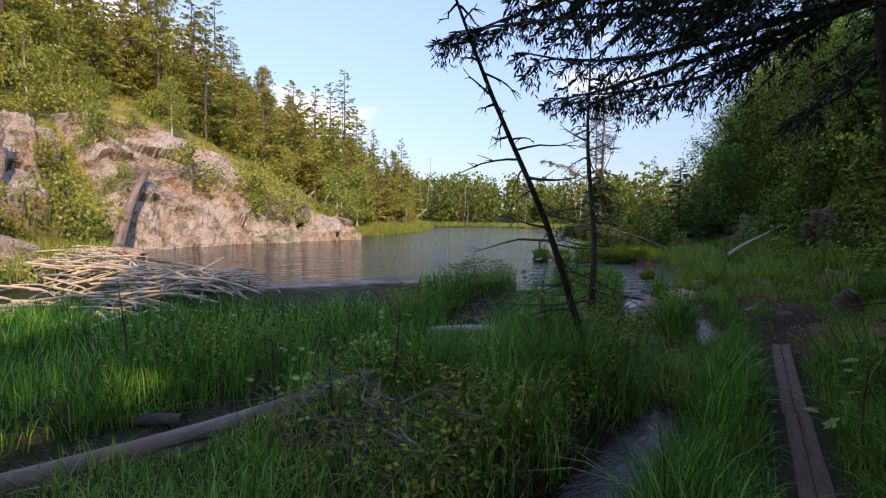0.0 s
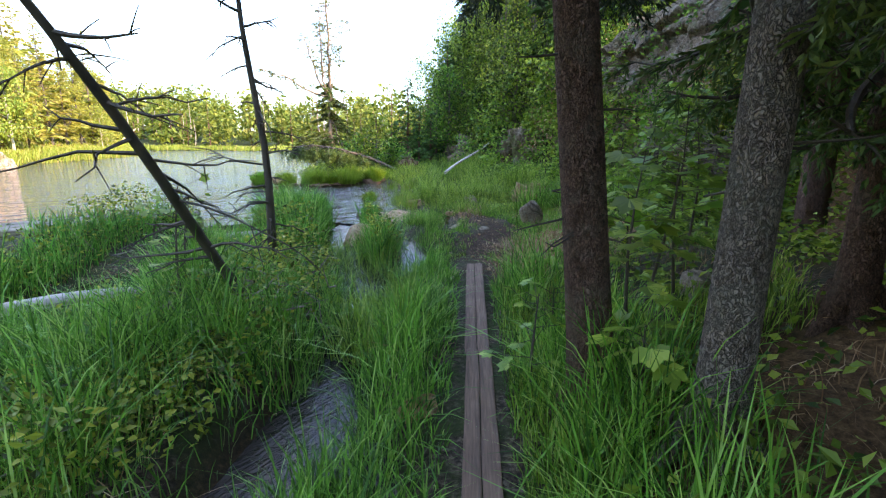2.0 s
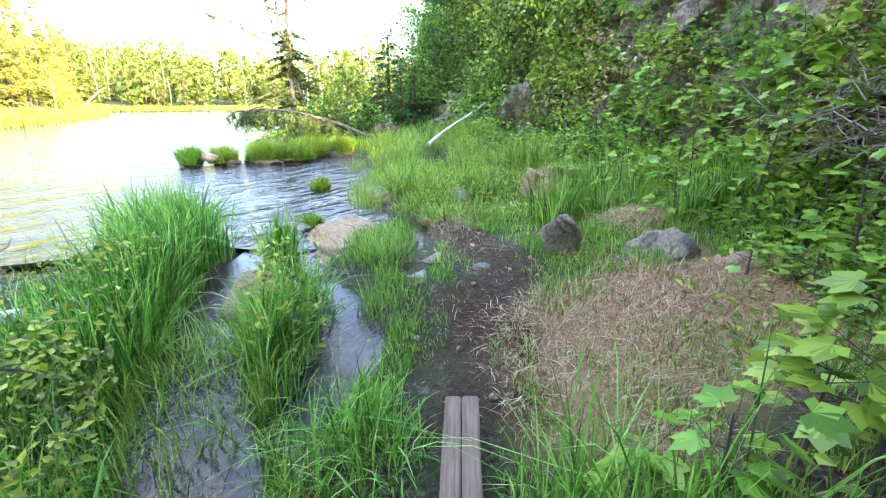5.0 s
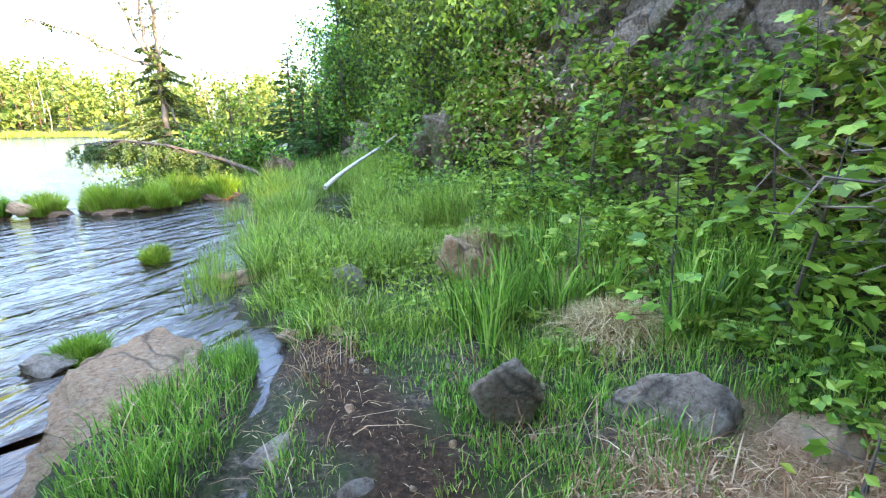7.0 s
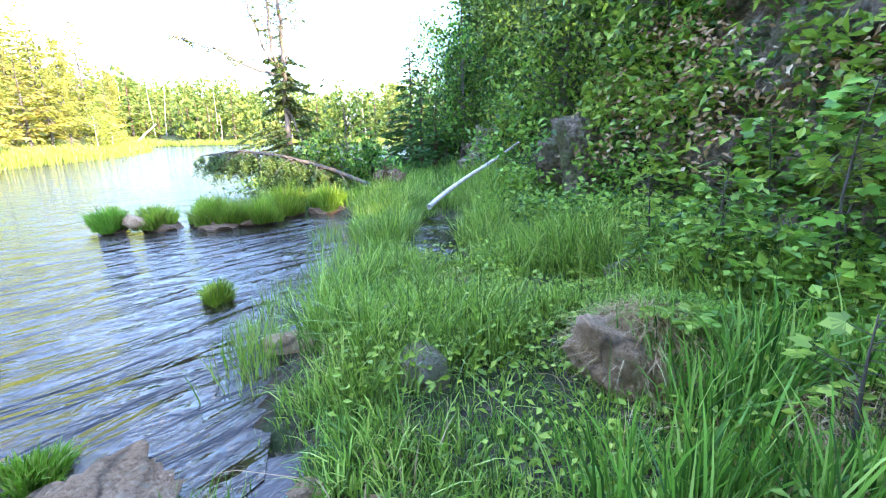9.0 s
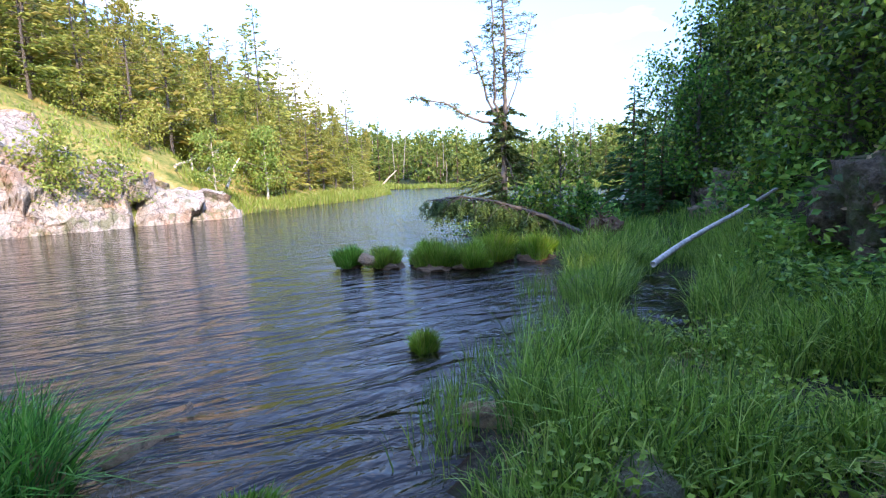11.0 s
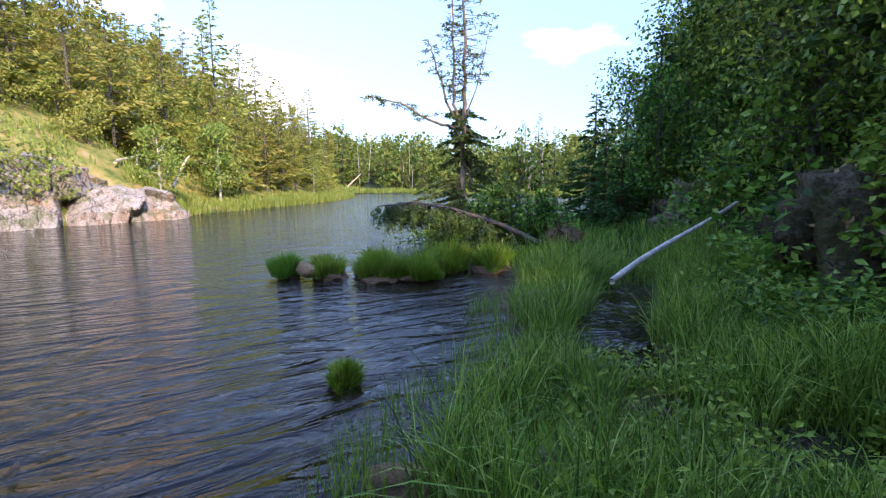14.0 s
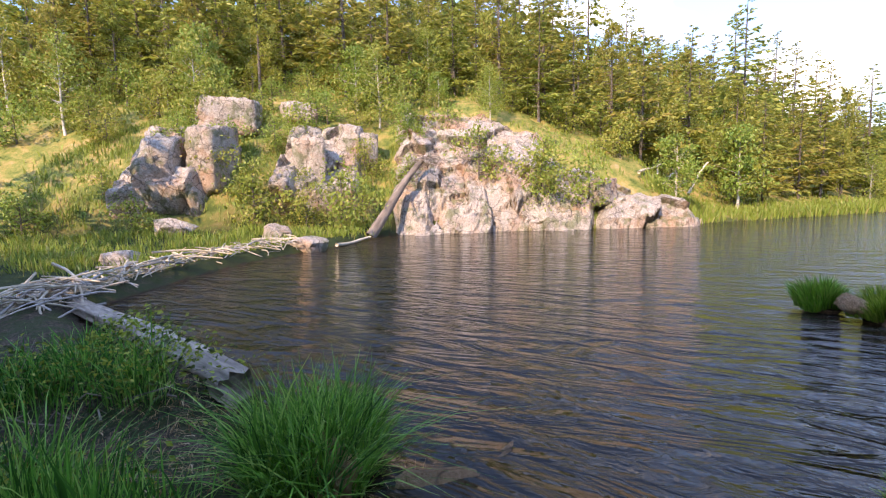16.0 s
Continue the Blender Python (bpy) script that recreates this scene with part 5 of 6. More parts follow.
log("far_log", (-60, 66.5, 0.3), (-57.5, 68.5, 3.5), 0.16, 0.1, 12, "pale", "bleached dead trunk leaning on the far shore")
for i, (a, b) in enumerate((((-28.2, 17.0, 2.9), (-30.8, 19.5, 3.6)), ((-28.5, 18.6, 2.3), (-30.4, 20.9, 3.6)), ((-27.5, 19.6, 1.6), (-30.2, 22.2, 3.5)))):
    log("deadfall_log", a, b, 0.09, 0.05, 20 + i, "pale", "bleached fallen log on the grassy hillside", group="fallen logs on the hillside")


def beaver_dam():
    q = np.random.default_rng(430)
    ob = tagged(empty("beaver_dam", -10, -1.4, 0), "low beaver dam of bleached peeled sticks and branches", "beaver dam")
    kinds = []
    for k in range(10):
        g = Geo()
        L = q.uniform(0.7, 1.9)
        u = np.linspace(-0.5, 0.5, 5)
        tube(g, np.column_stack([u * L, 0.05 * L * np.sin(u * 4 + k), 0.03 * L * np.cos(u * 5)]), (0.021 - 0.011 * (u + 0.5)) * q.uniform(0.7, 1.5), 6, r=q, rough=0.1)
        kinds.append(g.mesh("stick", M["pale" if k % 3 else "grey"], True))
    crest = np.array([(-6.9, -0.6), (-7.6, -1.0), (-8.6, -1.3), (-10.5, -1.3), (-13.8, -0.9), (-16.8, 0.3)])
    for i in range(300):
        t = q.random() ** 0.8 * 5
        c = np.array([np.interp(t, range(6), crest[:, 0]), np.interp(t, range(6), crest[:, 1])])
        off = abs(q.normal(0, 0.9)) if i % 3 else q.uniform(0, 2.6)
        x, y = c[0] + q.normal(0, 0.3), c[1] - off + 0.25
        zz = 0.26 * math.exp(-((off - 0.5) / 1.1) ** 2) * q.random() + land1(x, y) + 0.03
        s = part("stick", kinds[i % 10], ob)
        s.matrix_basis = pose(x + 10, y + 1.4, zz, q.normal(0, 9), q.normal(0, 10), q.uniform(0, 180) if i % 4 == 0 else q.normal(20, 28))
    return ob


beaver_dam()


def brush_pile(x, y, z, n, seed, reach=1.1):
    q = np.random.default_rng(seed)
    g = Geo()
    for k in range(n):
        o = q.normal(0, 0.35, 3) * [1, 1, 0.5]
        d = unit(q.normal(size=3) * [1, 1, 0.35])
        L = reach * q.uniform(0.4, 1)
        tube(g, [o, o + d * L * 0.33 + q.normal(0, 0.05, 3), o + d * L * 0.66 + q.normal(0, 0.07, 3), o + d * L + q.normal(0, 0.1, 3)], [0.009, 0.007, 0.005, 0.002], 4, r=q)
    ob = new("brush_pile", g.mesh("brush_pile", M["snagwood"]))
    ob.matrix_basis = pose(x, y, z)
    return tagged(ob, "tangle of dry grey dead twigs on the slope", "brush", kind="stuff")


brush_pile(4.1, 4.3, 1.35, 120, 1, 0.75)
brush_pile(4.4, 3.6, 1.2, 90, 2, 0.7)
brush_pile(-1.9, -2.95, -0.1, 110, 3, 0.7)
brush_pile(-1.35, -0.1, -0.08, 60, 9, 0.5)
stone("boulder", 2.36, 0.05, 0.22, (0.5, 0.4, 0.34), 27, "rock", "pale rock among brown leaf litter in the wood", 0, 0, 0, 4)
stone("stone", 0.29, -1.2, -0.2, (0.3, 0.22, 0.14), 28, "slab", "flat brown stone in the grass beside the plank", 20)
brush_pile(-4.0, 2.6, -0.12, 40, 6, 0.55)
brush_pile(-4.6, 1.6, -0.15, 30, 7, 0.6)
brush_pile(-23.9, 4.5, 3.6, 90, 4, 1.4)


# ---- plank path ----
def planks():
    ob = tagged(empty("boardwalk", 0.55, -2.0, 0), "narrow worn plank path of two split boards, dirty and wet", "boardwalk")
    q = np.random.default_rng(440)
    runs = [((0.90, -6.6), (0.76, -3.1)), ((0.76, -3.15), (0.62, -0.35)), ((0.61, -0.40), (0.48, 1.85))]
    for (ax, ay), (bx, by) in runs:
        for side in (-1, 1):
            L = math.hypot(bx - ax, by - ay)
            bm = bmesh.new()
            bmesh.ops.create_cube(bm, size=1)
            bmesh.ops.scale(bm, vec=(0.092, L, 0.045), verts=bm.verts)
            bmesh.ops.subdivide_edges(bm, edges=[e for e in bm.edges if abs(e.verts[0].co.y - e.verts[1].co.y) > 0.5 * L], cuts=14)
            bmesh.ops.bevel(bm, geom=[e for e in bm.edges if abs(e.verts[0].co.y - e.verts[1].co.y) > 1e-3 and e.is_boundary is False and abs(e.verts[0].co.x) > 0.04 and e.calc_face_angle(0) > 1], offset=0.008, segments=2, affect="EDGES")
            for v in bm.verts:
                v.co.x += 0.007 * noise.noise(Vector((v.co.x * 20, v.co.y * 3 + side, ay)))
                v.co.z += 0.010 * noise.noise(Vector((v.co.x * 4, v.co.y * 2.2, side + ay)))
            me = bpy.data.meshes.new("plank")
            bm.to_mesh(me)
            bm.free()
            me.materials.append(M["plank"])
            s = part("plank", me, ob)
            z = -0.20 + (0.12 if by > 1 else 0.0) * 0.5
            tilt = math.degrees(math.atan2(0.13, L)) if by > 1 else 0
            s.matrix_basis = pose((ax + bx) / 2 - 0.55 + side * 0.049, (ay + by) / 2 + 2.0, z, tilt, q.normal(0, 1.5), math.degrees(math.atan2(by - ay, bx - ax)) - 90)
        log("sleeper", (bx - 0.28, by - 0.12, -0.27), (bx + 0.28, by - 0.10, -0.27), 0.045, 0.045, 50, "deadbark", "short round sleeper under the plank ends", "sleeper", group="sleepers of the plank path")


planks()


# ---- saplings and big-leaved plants ----
def leaf_fan(geo, o, way, size, q):
    """A lobed maple-like leaf of five pointed lobes."""
    way = unit(np.asarray(way, float))
    side = unit(np.cross(way, q.normal(size=3) * 0.4 + np.array([0, 0, 1.0])))
    up = np.cross(side, way)
    for ang, s in ((0, 1.0), (0.75, 0.85), (-0.75, 0.85), (1.6, 0.6), (-1.6, 0.6)):
        d = math.cos(ang) * way + math.sin(ang) * side
        e = np.cross(up, d)
        L = size * s
        geo.add([o, o + d * L * 0.5 + e * L * 0.33 - up * 0.02 * L, o + d * L - up * L * 0.05, o + d * L * 0.5 - e * L * 0.33 - up * 0.02 * L], [[0, 1, 2, 3]])


def maple(x, y, h, seed, n, size=0.10, label="young maple sapling with broad bright green leaves", spread=0.3, z=None):
    q = np.random.default_rng(seed)
    ob = tagged(empty("maple_sapling", x, y, (land1(x, y) if z is None else z) - 0.03), label, "sapling", "maple saplings")
    st, lf = Geo(), Geo()
    zz = np.linspace(0, h, 5)
    stem = np.column_stack([0.06 * h * np.sin(zz * 2 + seed), 0.05 * h * np.cos(zz * 1.7 + seed) - 0.05 * h, zz])
    tube(st, stem, 0.012 * (1.1 - zz / h) + 0.002, 6, r=q)
    for k in range(n):
        s = 0.25 + 0.75 * (k + q.random()) / n
        o = np.array([np.interp(s * h, zz, stem[:, c]) for c in range(3)])
        a = q.random() * 6.28
        d = np.array([math.cos(a), math.sin(a), q.uniform(0.0, 0.6)])
        tip = o + d * spread * (1.2 - 0.6 * s) * q.uniform(0.4, 1.1)
        tube(st, [o, tip], [0.003, 0.0015], 4, False, r=q)
        leaf_fan(lf, tip, d * [1, 1, 0] + [0, 0, q.uniform(-0.5, 0.1)], size * q.uniform(0.7, 1.25), q)
    tagged(part("stem", st.mesh("stem", M["deadbark"]), ob), kind="stuff")
    part("leaves", lf.mesh("leaves", M["bright"]), ob)
    return ob


for i, (x, y, h, n, s) in enumerate(((1.62, -0.7, 1.25, 26, 0.13), (1.0, -1.0, 0.7, 14, 0.09), (1.95, -0.1, 1.5, 30, 0.12), (2.5, 1.0, 1.6, 30, 0.11), (1.40, 1.05, 0.6, 18, 0.11), (1.12, 0.95, 0.36, 12, 0.10), (-1.75, -0.25, 1.25, 34, 0.075), (-2.0, 0.1, 1.0, 26, 0.07), (-2.6, -2.0, 0.9, 24, 0.06), (-3.2, -3.0, 0.8, 24, 0.05), (2.9, 3.0, 0.35, 14, 0.1),
                                     (1.45, -1.45, 0.5, 16, 0.13), (2.0, -0.3, 1.1, 26, 0.14), (1.22, -0.1, 0.45, 12, 0.12), (1.25, 1.25, 0.38, 12, 0.11), (1.85, 1.25, 0.5, 18, 0.12), (-5.5, -3.3, 1.0, 30, 0.06), (-2.25, -3.1, 0.6, 22, 0.06), (2.1, 1.3, 0.8, 26, 0.14), (3.2, 2.0, 1.2, 26, 0.11), (3.9, 3.0, 1.5, 30, 0.12), (3.3, 4.6, 1.3, 30, 0.11), (4.3, 4.0, 1.6, 30, 0.11), (3.0, 5.7, 1.0, 26, 0.10),
                                     (2.6, 4.9, 0.7, 20, 0.10), (3.0, 7.4, 1.6, 60, 0.11), (3.3, 7.8, 2.1, 70, 0.11), (2.2, 7.6, 1.1, 30, 0.09), (3.7, 6.4, 1.5, 40, 0.11), (1.9, 8.6, 1.0, 26, 0.09),
                                     (3.6, 5.4, 1.7, 50, 0.13), (3.9, 4.6, 1.9, 56, 0.14), (3.5, 9.0, 2.0, 70, 0.12), (3.15, 6.3, 1.3, 44, 0.12), (4.1, 5.9, 2.0, 60, 0.13), (2.9, 8.6, 1.3, 40, 0.10), (2.35, 7.9, 1.0, 30, 0.11), (3.4, 3.4, 1.0, 34, 0.13), (2.3, 5.8, 0.8, 22, 0.08), (4.6, 5.2, 1.4, 30, 0.11), (2.7, 3.4, 0.3, 12, 0.08), (2.1, -2.6, 0.8, 16, 0.09))):
    maple(x, y, h, 500 + i, n, s)

def wall_leaves(n, seed, mat, size, label, low=0.0):
    """Plants that root in the ledges and hang over the rock wall."""
    q = np.random.default_rng(seed)
    m = n // 45
    cy, cw = q.uniform(5.0, 12.0, m), q.random(m)
    bare = (cw > 0.30) & (cw < 0.80) & (cy > 6.0) & (cy < 10.2) & (q.random(m) < 0.88)
    cy, cw = cy[~bare], cw[~bare]
    k = q.integers(0, len(cy), n)
    y, w = cy[k] + q.normal(0, 0.19, n), np.clip(cw[k] + q.normal(0, 0.04, n), 0, 1)
    x, z, _ = wall_at(y, w)
    z = np.maximum(z, land(x, y))
    out = low + q.random(n) * 0.4
    g = Geo()
    cards(g, np.column_stack([x - 0.85 * out, y - 0.3 * out, z + 0.35 * out]), q.normal(size=(n, 3)) * [1, 1, 0.6] + [-0.3, -0.1, -0.3], size * q.uniform(0.6, 1.4, n), size * 0.62, q)
    tagged(new("hanging_plants", g.mesh("hanging_plants", M[mat])), label, "undergrowth", kind="stuff")


wall_leaves(8000, 651, "leaf", 0.10, "leafy plants hanging over the mossy rock wall", 0.15)
wall_leaves(3200, 652, "bright", 0.13, "bright broad leaves on the ledges of the rock wall", 0.3)
wall_leaves(3600, 653, "straw", 0.09, "brownish fern and dry growth on the rock wall", 0.2)

DAM_LINE = np.array([(-5.6, 0.6), (-8.0, -1.6), (-13.8, -1.6), (-17, -0.3)])
CLEARING = np.array([(-3.2, -4.6), (-2.5, -3.4), (-2.0, -2.7)])
OLD_LOG = np.array([(-3.4, -5.3), (-2.85, -2.1)])
LOG_LINE = np.array([(-8.6, -1.7), (-4.1, 3.5)])

# ---- leafy ground plants, ferns and bushes (not to be counted) ----
def leaf_patch(name, n, x0, x1, y0, y1, test, low, high, size, mat, label, seed, stems=True, clump=0.0):
    q = np.random.default_rng(seed)
    x, y = q.uniform(x0, x1, n * 3), q.uniform(y0, y1, n * 3)
    if clump:
        m = max(20, n // 60)
        cx, cy = q.uniform(x0, x1, m), q.uniform(y0, y1, m)
        k = q.integers(0, m, n * 3)
        x, y = cx[k] + q.normal(0, clump, n * 3), cy[k] + q.normal(0, clump, n * 3)
    ok = test(x, y)
    x, y = x[ok][:n], y[ok][:n]
    z = land(x, y)
    hgt = np.interp(fbm(x * 0.8, y * 0.8, seed), [-0.25, 0.3], [low, high]) * q.uniform(0.15, 1, len(x))
    g = Geo()
    d = q.normal(size=(len(x), 3)) * [1, 1, 0.45]
    cards(g, np.column_stack([x, y, z + hgt]), d, size * q.uniform(0.6, 1.35, len(x)), size * 0.62, q)
    ob = new(name, g.mesh(name, M[mat]))
    return tagged(ob, label, "undergrowth", kind="stuff")


def hill_test(lo, hi):
    return lambda x, y: (hill_s(x, y) > lo) & (hill_s(x, y) < hi) & (pond_side(x, y) > 0.2)


leaf_patch("undergrowth", 11000, 0.6, 9, 2.4, 13, lambda x, y: hill_test(-1.2, 4.0)(x, y) & ((hill_s(x, y) < 0.5) | (y < 6) | (y > 10.5)), 0.2, 1.1, 0.115, "bright", "bright yellow-green raspberry-like leaves on the slope", 606, clump=0.28)
leaf_patch("undergrowth", 30000, 0.3, 9, 2.6, 14, lambda x, y: hill_test(-1.5, 4.5)(x, y) & ((hill_s(x, y) < 0.6) | (y < 6) | (y > 10.5)), 0.12, 0.8, 0.085, "leaf", "dense low leafy plants covering the shaded slope", 601, clump=0.35)
leaf_patch("undergrowth", 10000, 1.5, 7, -6, 3, lambda x, y: hill_s(x, y) > -2.4 + 0.2 * np.sin(y * 3), 0.05, 0.7, 0.07, "leaf", "leafy plants on the floor of the wood", 602, clump=0.3)
leaf_patch("undergrowth", 14000, -8, 9, 12, 45, hill_test(-0.8, 4.5), 0.2, 1.8, 0.16, "leaf", "leafy bushes along the far part of the bank", 603, clump=0.6)
leaf_patch("undergrowth", 15000, -4.6, -0.8, -3.4, 3.4, lambda x, y: (near_line(x, y, BROOK)[0] > 0.35) & (near_line(x, y, OLD_LOG)[0] > 0.3) & (near_line(x, y, CLEARING)[0] > 0.4) & (near_line(x, y, BACKWATER)[0] > 0.5), 0.1, 0.75, 0.055, "leaf", "small leafy plants among tall grass below the dam", 604, clump=0.22)
leaf_patch("undergrowth", 3000, -7.2, -4.4, 15.0, 17.6, lambda x, y: x < 0, 0.1, 0.9, 0.10, "leaf", "bushes on the point", 605, clump=0.4)

leaf_patch("undergrowth", 5000, -0.6, 3.4, 5.6, 9.5, lambda x, y: (hill_s(x, y) < -0.4) & (pond_side(x, y) > 0.5), 0.1, 0.5, 0.06, "bright", "small bright leafy plants in the bank grass", 607, clump=0.2)


# ---- grass ----
def grass_patch(name, n, x0, x1, y0, y1, test, height, width, mat, label, seed, clump=0.12, curl=0.7, lean=0.55, per=34, segs=3):
    q = np.random.default_rng(seed)
    m = max(8, n // per)
    cx, cy = q.uniform(x0, x1, m * 5), q.uniform(y0, y1, m * 5)
    ok = test(cx, cy)
    cx, cy = cx[ok][:m], cy[ok][:m]
    k = q.integers(0, len(cx), n)
    ch = q.uniform(0.6, 1.25, len(cx))
    off = q.normal(0, clump, (n, 2))
    x, y = cx[k] + off[:, 0], cy[k] + off[:, 1]
    ok = test(x, y)
    x, y, off, k = x[ok], y[ok], off[ok], k[ok]
    h = (height(x, y) if callable(height) else height) * ch[k] * q.uniform(0.45, 1.1, len(x))
    ln = off / clump * 0.22 * lean + q.normal(0, 0.3, off.shape) * lean
    ln = ln * (1 + 1.2 * (q.random(len(x)) < 0.2))[:, None]
    g = Geo()
    blades(g, np.column_stack([x, y, land(x, y) - 0.015]), h, width * q.uniform(0.6, 1.3, len(x)), ln, q, curl, segs)
    return tagged(new(name, g.mesh(name, M[mat])), label, "grass", kind="stuff")


def dry_land(x, y, gap=0.02):
    return (pond_side(x, y) > gap) & (near_line(x, y, BROOK)[0] > np.where(y > 1.2, 0.22, np.where(y > -0.2, 0.05, np.where(y > -1.2, 0.13, 0.24)))) & (near_line(x, y, INLET)[0] > 0.42) & (near_line(x, y, RILL)[0] > 0.10) & (near_line(x, y, RUNNEL)[0] > 0.07)


def path_d(x, y):
    px = np.interp(y, [-7, -3, 2, 3, 4.2, 5.5], [0.92, 0.76, 0.47, 0.6, 0.75, 0.7])
    return np.abs(x - px)


def tall_test(x, y):
    return dry_land(x, y) & (path_d(x, y) > 0.17) & ((y < 1.9 - 0.5 * np.maximum(x, 0)) | (x < -0.55)) & (hill_s(x, y) < -1.4) & (near_line(x, y, BACKWATER)[0] > np.where(y < -0.5, 0.25, 0.55)) & (near_line(x, y, LOG_LINE)[0] > 0.4) & (near_line(x, y, OLD_LOG)[0] > 0.2)


def tall_h(x, y):
    return 0.50 * np.clip(1 + 2.2 * fbm(x * 1.1, y * 1.1, 53), 0.5, 1.6) * step(0.08, 0.55, path_d(x, y)) * np.interp(near_line(x, y, BROOK)[0], [0.1, 0.7], [0.55, 1]) * np.interp(near_line(x, y, CLEARING)[0], [0.4, 1.1], [0.4, 1]) + 0.06


def bank_test(x, y):
    return dry_land(x, y, 0.16) & ((fbm(x * 1.7, y * 1.7, 51) > -0.09) | (y > 9)) & (np.hypot((x - 1.5) * 0.95, y - 6.6) > 0.72) & (np.hypot(x - 2.36, y - 5.1) > 0.35) & (y > 5.2 - 0.9 * np.maximum(0, x - 0.6)) & (hill_s(x, y) < -0.4) & ~((x < -0.3) & (y < 5.8)) & (np.hypot(x - 1.25, y - 4.1) > 0.3) & (np.hypot(x + 0.72, y - 6.4) > 0.3) & (np.hypot(x - 0.95, y - 5.75) > 0.3) & (np.hypot((x - 2.0) * 1.1, y - 6.4) > 0.75 + 0.5 * fbm(x * 3, y * 3, 6))


def short_test(x, y):
    return (near_line(x, y, STRAW)[0] + 0.9 * fbm(x * 3, y * 3, 12) > 0.75) & dry_land(x, y) & (x > -0.45) & (y > 1.6) & (y < 6) & (hill_s(x, y) < -0.8) & (near_line(x, y, MUD)[0] + 0.25 * fbm(x * 3, y * 3, 9) > 0.36)


grass_patch("tall_grass", 42000, -4.4, 1.7, -5.2, 3.2, tall_test, tall_h, 0.0095, "grass", "tall arching green grass below the dam beside the path", 701, lean=0.85, curl=0.95)
grass_patch("tall_grass", 13000, -9.5, -3.6, -5.5, 2.6, lambda x, y: dry_land(x, y) & (near_line(x, y, BACKWATER)[0] > 0.5) & (near_line(x, y, LOG_LINE)[0] > 0.45) & (near_line(x, y, DAM_LINE)[0] > 1.0), 0.42, 0.013, "grass", "tall grass behind the dam", 702, clump=0.2, segs=2)
grass_patch("tall_grass", 46000, -2.9, 3.6, 4.6, 14.5, bank_test, lambda x, y: np.interp(y, [5, 6.0, 7.2, 14], [0.18, 0.30, 0.5, 0.6]) * np.clip(1.0 + 2.0 * fbm(x * 0.9, y * 0.9, 52), 0.45, 1.5), 0.011, "grass", "thick bright grass along the bank", 703, clump=0.14, lean=0.85, curl=0.95)
grass_patch("tall_grass", 12000, -6.6, 2, 13.5, 24, lambda x, y: (pond_side(x, y) > 0) & (hill_s(x, y) < -0.2), 0.5, 0.02, "grass", "grass on the far part of the bank", 704, clump=0.25, segs=2)
grass_patch("short_grass", 16000, -0.4, 3.8, 1.7, 6, short_test, lambda x, y: np.interp(x, [-0.5, 0.2, 1, 2.6], [0.26, 0.12, 0.10, 0.18]), 0.007, "grass", "short trodden grass beside the muddy path", 705, clump=0.09)
grass_patch("wood_grass", 9000, 0.9, 3.2, -5, 3, lambda x, y: (path_d(x, y) > 0.2) & (hill_s(x, y) < -0.6) & (near_line(x, y, STRAW)[0] > 1.15) & (y < 1.9) & ~((x > 1.3) & (y < -1.0)) & ~((x > 1.75) & (fbm(x * 2, y * 2, 91) < 0.08)), 0.24, 0.008, "grass", "arching grass around the foot of the trees", 706, clump=0.12)
grass_patch("dry_grass", 24000, 0.7, 3.9, 1.3, 4.4, lambda x, y: near_line(x, y, STRAW)[0] + 1.1 * fbm(x * 2, y * 2, 4) < 0.9, 0.08, 0.007, "straw", "flattened straw-coloured dead grass", 707, clump=0.2, lean=2.4, curl=0.9)
grass_patch("dry_grass", 7000, -2.6, 3.4, -4, 13, lambda x, y: dry_land(x, y) & (path_d(x, y) > 0.25) & (hill_s(x, y) < 0.3), 0.24, 0.006, "straw", "dead straw blades mixed into the grass", 708, clump=0.16, lean=1.6, curl=0.9)
grass_patch("tall_grass", 4500, -3.8, -2.4, 3.9, 4.85, lambda x, y: np.hypot(x + 3.05, (y - 4.38) * 1.5) < 0.55, 0.72, 0.013, "grass", "tuft of long grass at the dam's end", 709, clump=0.12, lean=0.9)
grass_patch("tall_grass", 6500, -2.2, -0.72, 1.9, 4.0, lambda x, y: (x < -0.72 - 0.12 * y * (y > 2.8)) & (np.hypot(x + 1.15, y - 2.75) > 0.62) & (near_line(x, y, BROOK)[0] > 0.3) & (near_line(x, y, RUNNEL)[0] > 0.13), 0.55, 0.014, "grass", "tall upright reeds between the runs of water", 710, clump=0.10, lean=0.35)
grass_patch("short_grass", 2200, -0.75, -0.25, 3.6, 5.2, lambda x, y: near_line(x, y, RILL)[0] > 0.1, 0.2, 0.007, "grass", "bright tuft of grass beside the rock slab", 711, clump=0.08)
grass_patch("bank_grass", 20000, -28, -13, -14, 3.2, lambda x, y: pond_side(x, y) > 0.1, 0.45, 0.035, "farsedge", "sunlit grass at the far end of the dam", 712, clump=0.3, per=60, segs=2)
grass_patch("bank_grass", 15000, -50, -25, 18, 60, lambda x, y: (pond_side(x, y) > -0.1) & (pond_side(x, y) < 3.5), 0.7, 0.06, "farsedge", "sunlit sedge along the far shore", 713, clump=0.5, per=60, segs=2)
grass_patch("bank_grass", 15000, -75, -5, 55, 90, lambda x, y: (pond_side(x, y) > -0.1) & (pond_side(x, y) < 8), 0.9, 0.12, "farsedge", "yellow-green sedge on the distant shore", 714, clump=0.8, per=60, segs=2)
